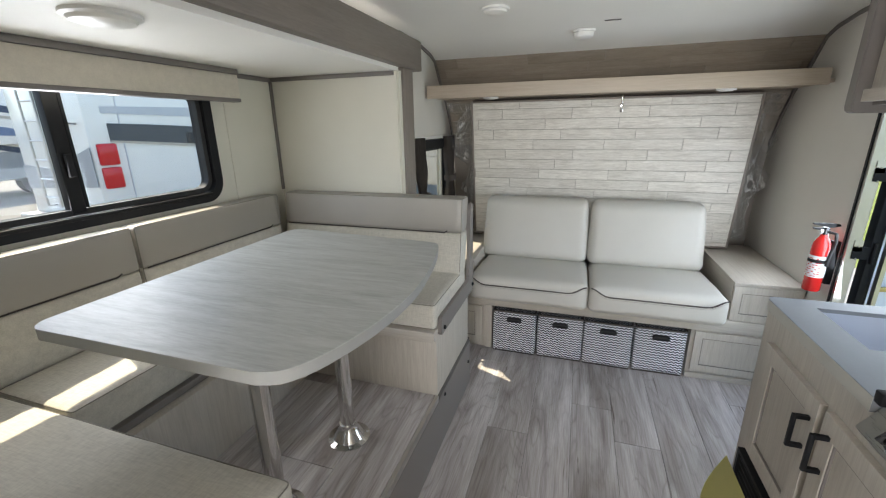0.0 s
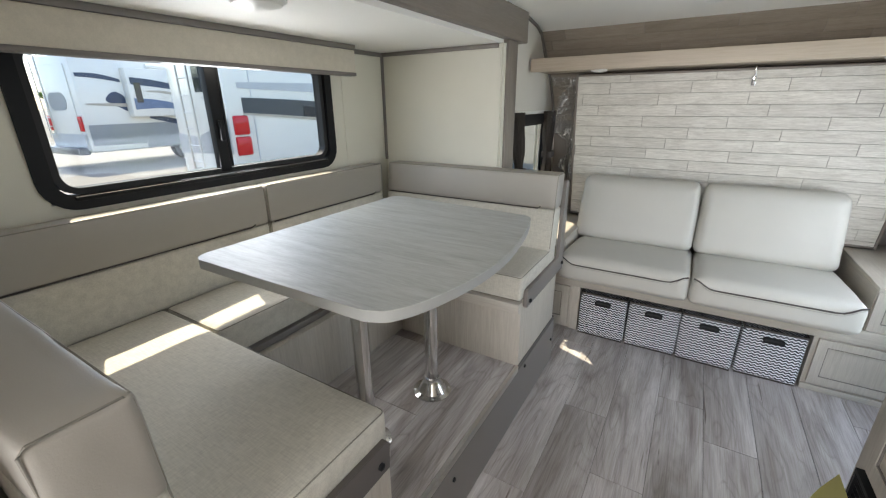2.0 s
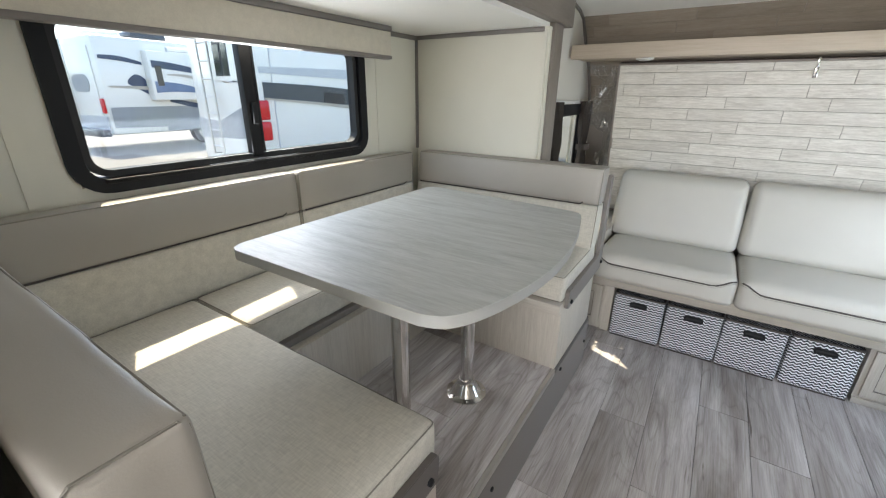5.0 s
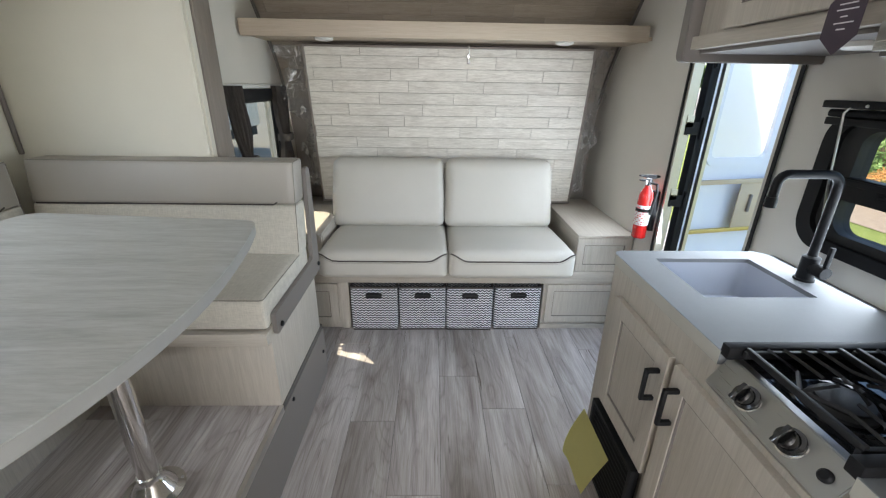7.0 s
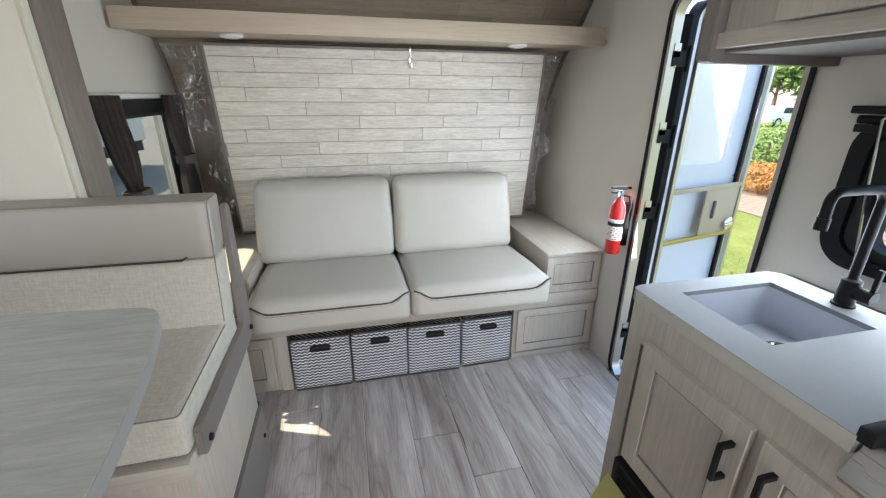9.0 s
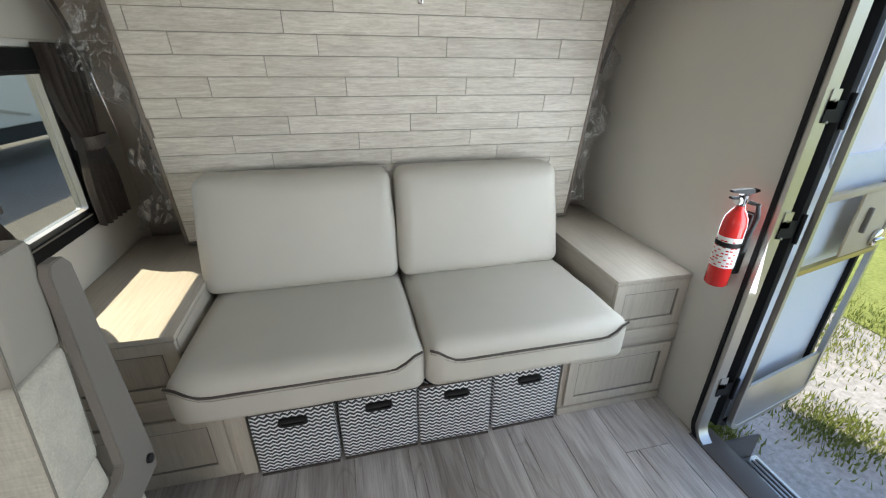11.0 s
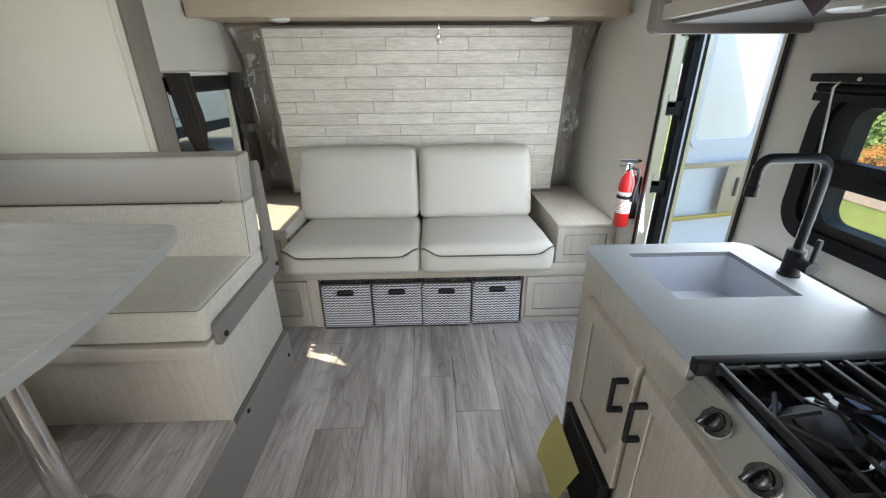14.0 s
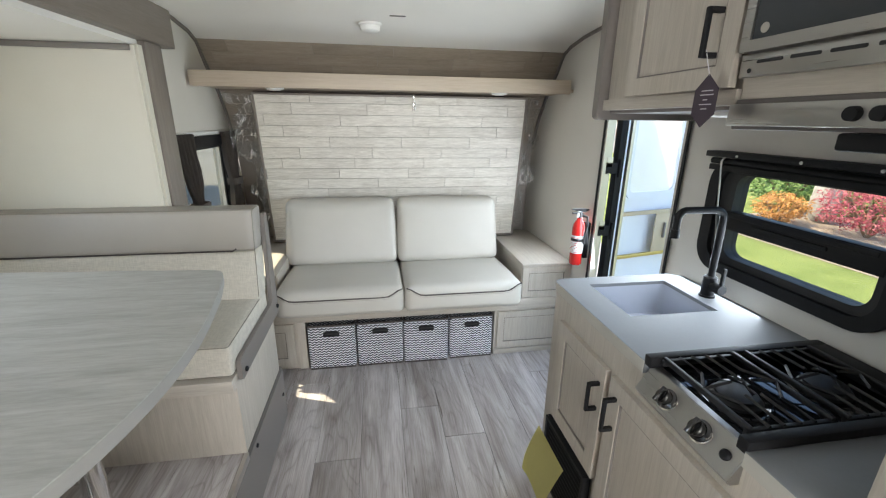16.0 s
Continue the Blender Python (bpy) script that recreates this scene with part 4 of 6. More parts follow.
for i in range(4):
    if bins is None:
        x0 = 1.047
        bins = thing("storage_bin", (x0 + 0.144, FY + 0.15, 0.0), "grey and white zigzag fabric cube bin", "storage bin", "bins under the sofa")
        bm = cushion(x0, FY - 0.015, 0.003, x0 + 0.288, FY + 0.28, 0.30, 0.012, (0.004, 0.004, 0.0), 0.0018, 12)
        part("body", bm, "zigzag", bins)
        part("rim", ring_prism(round_rect(x0 - 0.001, FY - 0.017, x0 + 0.289, FY + 0.281, 0.012, 3), round_rect(x0 + 0.006, FY - 0.008, x0 + 0.282, FY + 0.272, 0.008, 3), 0.292, 0.304, "z"), "piping", bins, "dark cloth rim")
        cx, cz = x0 + 0.144, 0.248
        part("handle_grommet", ring_prism(round_rect(cx - 0.050, cz - 0.017, cx + 0.050, cz + 0.017, 0.016, 5), round_rect(cx - 0.040, cz - 0.008, cx + 0.040, cz + 0.008, 0.0075, 5), FY - 0.030, FY - 0.014, "y"), "black", bins, "black oval handle ring")
        part("handle_hole", prism(round_rect(cx - 0.041, cz - 0.009, cx + 0.041, cz + 0.009, 0.0085, 5), FY - 0.0225, FY - 0.016, "y"), "rubber", bins)
        part("bottom_trim", box(x0 + 0.004, FY - 0.0205, 0.0, x0 + 0.284, FY - 0.016, 0.008), "piping", bins)
    else:
        copy_thing(bins, pose(bins.location.x + 0.2985 * i, bins.location.y + (0.004, 0.0, 0.01)[i - 1], 0, 0, 0, (0.8, -0.6, 1.0)[i - 1]))


def sofa_seat(x0, x1, seed):
    y0, y1 = 3.365, 4.03
    t = thing("sofa_seat_cushion", ((x0 + x1) / 2, 3.7, 0.405), "beige vinyl sofa seat cushion with dark piping", "cushion", "sofa seat cushions")
    bm = cushion(x0, y0, 0.405, x1, y1, 0.60, 0.045, (0.0, 0.006, 0.014), 0.0034, 20, seed=seed)
    for v in bm.verts:
        k = (v.co.y - y0) / (y1 - y0)
        v.co.z -= max(0, k) * 0.035 * (v.co.z > 0.5)
        v.co.z += max(0.0, 0.28 - k) / 0.28 * 0.035 * max(0.0, 0.5 - v.co.z) / 0.1
    part("pad", bm, "vinyl", t)
    pts = []
    n = 26
    for i in range(n + 1):
        f = i / n
        x = x0 + 0.01 + f * (x1 - x0 - 0.02)
        e = min(f, 1 - f) / 0.14
        dip = 1 - max(0.0, 1 - e) ** 1.0
        dip = dip * dip * (3 - 2 * dip)
        pts.append((x, (lambda z: y0 - 0.004 + 0.045 - math.sqrt(max(0.0, 0.045 ** 2 - max(0.0, z - 0.555) ** 2)))(0.588 - 0.042 * dip) - 0.002, 0.588 - 0.042 * dip))
    part("piping", tube(pts, 0.0042, 6), "piping", t, "dark welt across the front edge")
    bm = bmesh.new()
    add_tube(bm, [(x, y - 0.0005, z - 0.012) for x, y, z in pts], 0.0012, 5)
    part("stitching", bm, "vinyl_grey", t, "line of stitching")
    return t


sofa_seat(0.906, 1.641, 11)
sofa_seat(1.643, 2.364, 23)
for x0, x1, seed in ((0.885, 1.628, 31), (1.631, 2.348, 47)):
    t = thing("sofa_back_cushion", ((x0 + x1) / 2, 3.95, 0.585), "beige vinyl sofa back cushion with rounded corners", "cushion", "sofa back cushions")
    bm = cushion(x0, 3.90, 0.575, x1, 4.05, 1.0, 0.045, (0.004, 0.022, 0.004), 0.0036, 20, seed=seed)
    for v in bm.verts:
        v.co.y += (v.co.z - 0.60) * 0.24 - 0.03
        v.co.x += ((x0 + x1) / 2 - v.co.x) * max(0, v.co.z - 0.62) * 0.08
    part("pad", bm, "vinyl", t)
    pts = []
    for a, c in round_rect(x0 + 0.012, 0.59, x1 - 0.012, 0.988, 0.055, 5):
        pts.append((a + ((x0 + x1) / 2 - a) * max(0, c - 0.62) * 0.08, 3.932 + (c - 0.60) * 0.24 - 0.03, c))
    part("seam", tube(pts + pts[:1], 0.0016, 5), "vinyl_grey", t, "piped seam")

# ---- front side window and curtains ----
w2 = thing("window_2", (XL, 3.79, 0.84), "small black-framed side window beside the sofa", kind="structure")
window_ring(w2, "window_frame", XL - 0.055, 3.40, 0.82, 4.18, 1.42, 0.04, 0.065, "black", 0.06)
window_ring(w2, "inner_frame", XL - 0.05, 3.43, 0.85, 4.15, 1.39, 0.028, 0.04, "alu", 0.04)
g1 = part("pane", box(XL - 0.034, 3.44, 0.86, XL - 0.030, 4.14, 1.38), "tinted", w2, smooth=0)
g1.visible_shadow = False
fc = bpy.data.curves.new("sign_text", "FONT")
fc.body, fc.size, fc.extrude, fc.align_x = "EXIT", 0.062, 0.0004, "CENTER"
fo = new("sign_text", fc)
dg = bpy.context.evaluated_depsgraph_get()
bm = bmesh.new()
bm.from_mesh(fo.evaluated_get(dg).to_mesh())
fo.evaluated_get(dg).to_mesh_clear()
bpy.data.objects.remove(fo)
bmesh.ops.transform(bm, verts=bm.verts, matrix=Matrix.Translation((XL - 0.0275, 3.66, 0.925)) @ Matrix(((0, 0, 1, 0), (1, 0, 0, 0), (0, 1, 0, 0), (0, 0, 0, 1))))
part("sign_lettering", bm, "exit_red", w2, "red EXIT lettering on the glass", smooth=0)
shc = thing("roller_shade", (XL + 0.02, 3.87, 1.355), "rolled-up black shade at the top of the side window", "blind")
part("cassette", box(XL + 0.002, 3.44, 1.36, XL + 0.034, 4.16, 1.422, 0.004), "black", shc)
part("hem_bar", box(XL + 0.008, 3.45, 1.348, XL + 0.022, 4.15, 1.36, 0.002), "rubber", shc)
ro = thing("curtain_rail", (XL + 0.02, 3.8, 1.43), "pale metal curtain rail over the side window", "curtain rail")
part("rail", box(XL, 3.42, 1.425, XL + 0.022, 4.25, 1.447, 0.003), "white", ro)


def curtain(y0, y1, tie_y, seed, flare, pinched, tie_at):
    tie_z = 1.44 - 0.62 * tie_at
    bm = bmesh.new()
    n, k = 48, 22
    rows = []
    for j in range(k + 1):
        f = j / k
        z = 1.44 - f * 0.62
        pinch = math.exp(-((f - tie_at) / 0.16) ** 2) * pinched
        row = []
        for i in range(n + 1):
            u = i / n
            y = y0 + u * (y1 - y0)
            y = y + (tie_y - y) * pinch + flare * f
            fold = 0.018 * math.sin(u * 2 * math.pi * 5 + seed + 0.5 * math.sin(f * 4)) * (1 - 0.4 * pinch)
            x = XL + 0.045 + fold + 0.006 * noise.noise(Vector((u * 4, f * 3, seed)))
            row.append(bm.verts.new((x, y, z)))
        rows.append(row)
    for a, c in zip(rows, rows[1:]):
        for i in range(n):
            bm.faces.new((a[i], a[i + 1], c[i + 1], c[i]))
    g = bmesh.ops.solidify(bm, geom=bm.faces[:], thickness=0.002)
    t = thing("curtain", (XL + 0.045, (y0 + y1) / 2, 0.82), "short charcoal curtain gathered with a tieback", "curtain", "curtains of the side window")
    part("cloth", bm, "curtain", t, smooth=70)
    part("tieback", ring_prism(round_rect(XL + 0.008, tie_y - 0.068 + flare * tie_at, XL + 0.085, tie_y + 0.068 + flare * tie_at, 0.03, 5), round_rect(XL + 0.012, tie_y - 0.064 + flare * tie_at, XL + 0.081, tie_y + 0.064 + flare * tie_at, 0.026, 5), tie_z - 0.022, tie_z + 0.022, "z"), "curtain", t)


curtain(3.39, 3.60, 3.50, 0.0, 0.10, 0.50, 0.62)
curtain(4.045, 4.24, 4.165, 1.7, 0.02, 0.32, 0.52)

# clear plastic film left on the ends of the folded bunk


def film_sheet(x, sgn, seed):
    bm = bmesh.new()
    n, k = 18, 40
    rows = []
    for j in range(k + 1):
        f = j / k
        c = PH * (1.0 - f * 0.92)
        row = []
        wd = (0.27 if sgn < 0 else 0.20) * (0.62 + 1.1 * noise.noise(Vector((f * 4.5, seed, 0))) + 0.35 * noise.noise(Vector((f * 15, seed, 3)))) * (1 - 0.45 * f)
        wd = max(0.07, wd)
        for i in range(n + 1):
            u = i / n
            nv = noise.noise_vector(Vector((u * 2.2 + seed, f * 7, seed)))
            nw = noise.noise_vector(Vector((u * 7 + seed, f * 22, seed)))
            p = PA + PU * (x + sgn * (u * wd + 0.015 * nv.x)) + PV * (c + 0.02 * nv.y) + PN * (-0.03 + 0.05 * u * math.sin(f * 5 + seed) + 0.05 * nv.z + 0.022 * nw.z)
            row.append(bm.verts.new(p))
        rows.append(row)
    for a, c in zip(rows, rows[1:]):
        for i in range(n):
            bm.faces.new((a[i], a[i + 1], c[i + 1], c[i]))
    return solo("plastic_film", bm, "film", "crumpled clear plastic film hanging from the bunk's end", "packaging film", smooth=70)


film_sheet(-0.013, -1, 2.0)
film_sheet(PW + 0.013, 1, 9.0)

# ---- kitchen ----
KX, KY1, KY0 = 2.213, 2.612, 1.535
kit = thing("kitchen_base_cabinet", (2.47, 2.0, 0), "pale ash base cabinet with framed doors and black handles", "cabinet")
part("end_side", box(KX + 0.0, KY1 - 0.018, 0.0, XR - 0.003, KY1, 0.875), "wood", kit)
part("face_frame", boxes((KX, KY1 - 0.06, 0.0, KX + 0.018, KY1 - 0.018, 0.875), (KX, KY0, 0.755, KX + 0.018, KY1 - 0.06, 0.875), (KX, KY0, 0.0, KX + 0.018, KY1 - 0.06, 0.10),
                          (KX, 2.13, 0.10, KX + 0.018, 2.19, 0.755), (KX, 1.60, 0.10, KX + 0.018, 1.68, 0.755)), "wood", kit)
part("inside", box(KX + 0.02, KY0, 0.0, XR - 0.003, KY1 - 0.02, 0.70), "taupe", kit)
d = shaker("door", kit, (KX - 0.001, 2.520, 0.355), (0, -1, 0), (0, 0, 1), (-1, 0, 0), 0.342, 0.43, 0.019, 0.058)
bar_handle(d, (KX - 0.02, 2.205, 0.625), (KX - 0.02, 2.205, 0.72), (-1, 0, 0))
d = shaker("door", kit, (KX - 0.001, 2.150, 0.10), (0, -1, 0), (0, 0, 1), (-1, 0, 0), 0.48, 0.685, 0.019, 0.058)
bar_handle(d, (KX - 0.02, 2.11, 0.625), (KX - 0.02, 2.11, 0.73), (-1, 0, 0))
fur = thing("furnace_grille", (KX, 2.4, 0.05), "black metal grille low in the cabinet front", "grille")
part("frame", ring_prism([(2.20, 0.03), (2.53, 0.03), (2.53, 0.335), (2.20, 0.335)], [(2.215, 0.045), (2.515, 0.045), (2.515, 0.32), (2.215, 0.32)], KX - 0.03, KX - 0.001, "x"), "black", fur)
for k in range(12):
    part("louvre", prism([(KX - 0.022, 0.05 + k * 0.0225), (KX - 0.004, 0.06 + k * 0.0225), (KX - 0.004, 0.063 + k * 0.0225), (KX - 0.022, 0.053 + k * 0.0225)], 2.215, 2.515, "y"), "black", fur)
bm = bmesh.new()
rows = []
for j in range(13):
    f = j / 12
    rows.append([bm.verts.new((2.142 - 0.028 * math.sin(f * 2.2) * (1 - 0.7 * i / 4) - 0.02 * f, (2.502 - 0.236 * i / 4) * (1 - f) + (2.537 - 0.188 * i / 4) * f, 0.308 * (1 - f) + (0.05 + 0.012 * math.sin(i * 1.3)) * f)) for i in range(5)])
for a, c in zip(rows, rows[1:]):
    for i in range(4):
        bm.faces.new((a[i], a[i + 1], c[i + 1], c[i]))
bmesh.ops.solidify(bm, geom=bm.faces[:], thickness=0.0006)
solo("paper_sheet", bm, "yellow_paper", "pale yellow paper sheet taped to the grille", "paper")

# worktop with sink cut-out and hob gap
SK = (2.318, 2.276, 2.642, 2.552)
ZT = 0.915
top = thing("worktop", (2.47, 2.1, 0.877), "pale stone-look worktop with undermount sink cut-out", "worktop")
bm = bmesh.new()
ex, ey1, ey0 = KX - 0.013, KY1 + 0.012, 2.028
add_prism(bm, [(ex + 0.03, ey1), (ex + 0.009, ey1 - 0.009), (ex, ey1 - 0.03), (ex, ey0), (SK[0], ey0), (SK[0], ey1)], 0.877, ZT, "z")
add_box(bm, SK[0], ey0, 0.877, SK[2], SK[1], ZT)
add_box(bm, SK[0], SK[3], 0.877, SK[2], ey1, ZT)
add_prism(bm, [(SK[2], ey0), (XR - 0.001, ey0), (XR - 0.001, ey1 - 0.04), (XR - 0.05, ey1), (SK[2], ey1)], 0.877, ZT, "z")
bmesh.ops.remove_doubles(bm, verts=bm.verts, dist=1e-5)
part("slab", bm, "counter", top, smooth=0)
part("slab", box(ex, KY0 + 0.003, 0.877, XR - 0.001, 1.712, ZT, 0.002), "counter", top)
part("slab", box(2.735, 1.712, 0.877, XR - 0.001, 2.028, ZT), "counter", top)
part("front_edge", box(ex - 0.0008, ey0, 0.878, ex - 0.0001, ey1 - 0.03, ZT - 0.0015), "counter_edge", top, "pale beige front edge")
part("front_edge", box(ex - 0.0008, KY0 + 0.004, 0.879, ex - 0.0001, 1.710, ZT - 0.002), "counter_edge", top, "pale beige front edge")
bmx = bmesh.new()
sk = thing("sink", ((SK[0] + SK[2]) / 2, (SK[1] + SK[3]) / 2, 0.785), "white rectangular undermount sink bowl", "sink")
o1, o2 = round_rect(SK[0] + 0.0008, SK[1] + 0.0008, SK[2] - 0.0008, SK[3] - 0.0008, 0.012, 5), round_rect(SK[0] + 0.012, SK[1] + 0.012, SK[2] - 0.012, SK[3] - 0.012, 0.035, 5)
rim = [bmx.verts.new((a, c, 0.902)) for a, c in o1]
mid = [bmx.verts.new((a, c, 0.802)) for a, c in o2]
lowp = [bmx.verts.new((a * 0.94 + 0.06 * 2.62, c * 0.94 + 0.06 * 2.41, 0.786)) for a, c in o2]
n = len(rim)
for A, B in ((rim, mid), (mid, lowp)):
    for i in range(n):
        bmx.faces.new((A[i], A[(i + 1) % n], B[(i + 1) % n], B[i]))
bmx.faces.new(lowp)
part("bowl", bmx, "sink", sk, smooth=50)
part("drain", lathe([(0.047, 0), (0.047, 0.003), (0.036, 0.004), (0.032, 0.0005), (0.0, 0.0005)], (2.535, 2.393, 0.7865), n=32), "chrome", sk, "chrome drain ring")
part("drain_hole", cyl((2.535, 2.393, 0.7872), (2.535, 2.393, 0.7886), 0.031), "black", sk)

FX, FYY = 2.700, 2.393
fau = thing("faucet", (FX, FYY, ZT), "matt black kitchen faucet with a square gooseneck", "faucet")
part("foot", lathe([(0.027, 0), (0.027, 0.006), (0.023, 0.008), (0.023, 0.075), (0.016, 0.08)], (FX, FYY, ZT), n=24), "black", fau)
arc = [(FX, FYY, ZT + 0.07), (FX, FYY, ZT + 0.29)]
arc += [(FX - 0.04 + 0.04 * math.cos(radians(a)), FYY + 0.0, ZT + 0.29 + 0.035 * math.sin(radians(a))) for a in (15, 30, 45, 60, 75, 90)]
arc += [(FX - 0.15, FYY, ZT + 0.325)]
arc += [(FX - 0.15 - 0.03 * math.sin(radians(a)), FYY, ZT + 0.325 - 0.03 * (1 - math.cos(radians(a)))) for a in (15, 30, 45, 60, 75, 90)]
arc += [(FX - 0.18, FYY, ZT + 0.245)]
part("spout", tube(arc, 0.0125, 14), "black", fau)
part("aerator", cyl((FX - 0.18, FYY, ZT + 0.23), (FX - 0.18, FYY, ZT + 0.26), 0.015), "black", fau)
part("valve", cyl((FX, FYY - 0.015, ZT + 0.045), (FX, FYY - 0.06, ZT + 0.045), 0.018), "black", fau)
part("lever", box(FX - 0.006, FYY - 0.058, ZT + 0.05, FX + 0.006, FYY - 0.046, ZT + 0.125, 0.003), "black", fau)

# hob
HY0, HY1, HX0, HX1 = 1.714, 2.026, KX - 0.03, 2.735
hob = thing("gas_hob", (2.45, 1.87, 0.80), "two-burner gas hob with black grates and steel control front", "hob")
part("front_panel", prism([(KX - 0.022, 0.822), (KX - 0.033, 0.838), (KX + 0.009, 0.904), (KX + 0.03, 0.904), (KX + 0.03, 0.822)], HY0 + 0.002, HY1 - 0.002, "y", 0.002), "steel", hob, "brushed steel control front")
part("pan", box(KX + 0.03, HY0, 0.86, HX1, HY1, 0.90, 0.004), "enamel", hob, "glossy black burner pan")
part("side_rail", box(KX - 0.012, HY0 - 0.006, 0.905, HX1 + 0.01, HY0 + 0.02, 0.936, 0.003), "black", hob)
part("side_rail", box(KX - 0.012, HY1 - 0.02, 0.905, HX1 + 0.01, HY1 + 0.006, 0.936, 0.003), "black", hob)
part("rear_rail", box(HX1 - 0.05, HY0 + 0.02, 0.905, HX1 + 0.01, HY1 - 0.02, 0.936, 0.003), "black", hob)
for x in (2.33, 2.58):
    bmb = lathe([(0.055, 0), (0.055, 0.008), (0.045, 0.014), (0.045, 0.02), (0.03, 0.024), (0.0, 0.025)], (x, 1.870, 0.90), n=28)
    part("burner", bmb, "iron", hob)
    part("drip_ring", lathe([(0.078, 0.0005), (0.074, 0.004), (0.066, 0.003), (0.062, 0.0008)], (x, 1.870, 0.90), n=28), "enamel", hob)
gr = bmesh.new()
for cx in (2.335, 2.575):
    ya, yb, ym = HY0 + 0.026, HY1 - 0.026, (HY0 + HY1) / 2
    for x in (cx - 0.1, cx + 0.1):
        add_box(gr, x - 0.0045, ya, 0.928, x + 0.0045, yb, 0.942, 0.0015)
    for s in (-1, 1):
        for ye, sg in ((ya, 1), (yb, -1)):
            add_tube(gr, [(cx + s * 0.055, ye, 0.936), (cx + s * 0.055, ye + sg * 0.075, 0.938), (cx + s * 0.085, ye + sg * 0.115, 0.938), (cx + s * 0.098, ym, 0.938)], 0.0042, 4)
            add_tube(gr, [(cx + s * 0.02, ye, 0.936), (cx + s * 0.02, ye + sg * 0.095, 0.938)], 0.0042, 4)
        add_tube(gr, [(cx + s * 0.1, ym, 0.938), (cx + s * 0.028, ym, 0.950)], 0.0042, 4)
    add_tube(gr, [(cx, ya + 0.095, 0.937), (cx, ya + 0.13, 0.952), (cx, ym - 0.02, 0.950)], 0.0042, 4)
    add_tube(gr, [(cx, yb - 0.095, 0.937), (cx, yb - 0.13, 0.952), (cx, ym + 0.02, 0.950)], 0.0042, 4)
    for y in (ya + 0.004, yb - 0.004):
        add_box(gr, cx - 0.108, y - 0.005, 0.918, cx + 0.108, y + 0.005, 0.934, 0.0015)
part("grate", gr, "iron", hob, "cast black grate bars")
for y, k in ((1.926, 0), (1.816, 1)):
    q = Vector((-0.80, 0, 0.60)).normalized()
    c = Vector((KX - 0.012, y, 0.8705))
    part("bezel", lathe([(0.029, 0.0), (0.029, 0.003), (0.022, 0.004)], c - q * 0.002, q, 28), "chrome", hob)
    kn = part("knob", lathe([(0.025, 0), (0.025, 0.006), (0.019, 0.009), (0.018, 0.024), (0.015, 0.027), (0.0, 0.027)], c, q, 28), "dark_chrome", hob, "chrome control knob")
    bmk = bmesh.new()
    u = Vector((0, 1, 0))
    local_box(bmk, c, u, q.cross(u), q, -0.0045, -0.021, 0.022, 0.0045, 0.021, 0.038, 0.002)
    bmesh.ops.recalc_face_normals(bmk, faces=bmk.faces)
    part("grip", bmk, "dark_chrome", kn)
part("igniter", lathe([(0.012, 0), (0.012, 0.004), (0.008, 0.008), (0, 0.008)], (KX - 0.0125, 1.747, 0.8705), (-0.80, 0, 0.60), 16), "black", hob)

# tall closet end beside the worktop
cl = thing("tall_cabinet", (2.47, 1.0, 0), "tall pale beige cabinet end beside the worktop", "cabinet")
part("carcass", box(KX, 0.3, 0, XR - 0.003, KY0, ZC - 0.004, 0.003), "wood", cl)

# kitchen window
w3 = thing("window_3", (XR, 1.98, WZ0), "wide black-framed kitchen window with a lower vent pane", kind="structure")
def ring_r(name, outer, inner, x0, x1, mat, r0, r1):
    """A rounded frame between two rectangles, each as (low y, low z, high y, high z)."""
    part(name, ring_prism(round_rect(*outer, r0, 7), round_rect(*inner, r1, 7), x0, x1, "x"), mat, w3)


ring_r("window_frame", (1.885, 1.0, 2.53, 1.408), (1.922, 1.037, 2.483, 1.378), XR - 0.024, XR + 0.055, "black", 0.09, 0.065)
ring_r("inner_frame", (1.9225, 1.0375, 2.4825, 1.3775), (1.950, 1.062, 2.425, 1.357), XR - 0.006, XR + 0.045, "rubber", 0.064, 0.045)
part("crossbar", boxes((XR - 0.010, 1.94, 1.160, XR + 0.03, 2.45, 1.226), (XR - 0.018, 2.08, 1.185, XR - 0.0098, 2.32, 1.197), (XR - 0.014, 1.96, 1.205, XR - 0.0098, 2.43, 1.222), bevel=0.002), "black", w3)
g1 = part("pane", box(XR + 0.020, WY0 + 0.02, WZ0 + 0.02, XR + 0.024, WY1 - 0.02, 1.160), "glass", w3, smooth=0)
g1.visible_shadow = False
g1 = part("pane", box(XR + 0.020, WY0 + 0.02, 1.226, XR + 0.024, WY1 - 0.02, WZ1 - 0.02), "glass", w3, smooth=0)
g1.visible_shadow = False
sh = thing("roller_shade", (XR - 0.03, 1.98, 1.40), "black roller shade cassette above the kitchen window", "blind")
part("cassette", box(XR - 0.055, 1.86, 1.412, XR - 0.002, 2.537, 1.432, 0.003), "black", sh)
part("roller", cyl((XR - 0.03, 1.87, 1.392), (XR - 0.03, 2.525, 1.398), 0.011), "black", sh)
part("hem_bar", box(XR - 0.043, 1.87, 1.366, XR - 0.027, 2.525, 1.386, 0.002), "black", sh)
for y in (1.98, 2.18, 2.40):
    part("screw", lathe([(0.005, 0), (0.004, 0.003)], (XR - 0.0555, y, 1.42), (-1, 0, 0), 8), "white", sh)
part("cord", tube([(XR - 0.05, 2.44, 1.425), (XR - 0.055, 2.46, 1.40), (XR - 0.045, 2.44, 1.2), (XR - 0.03, 2.42, 1.03)], 0.0035, 6), "steel", sh, "thin metal tension wire")

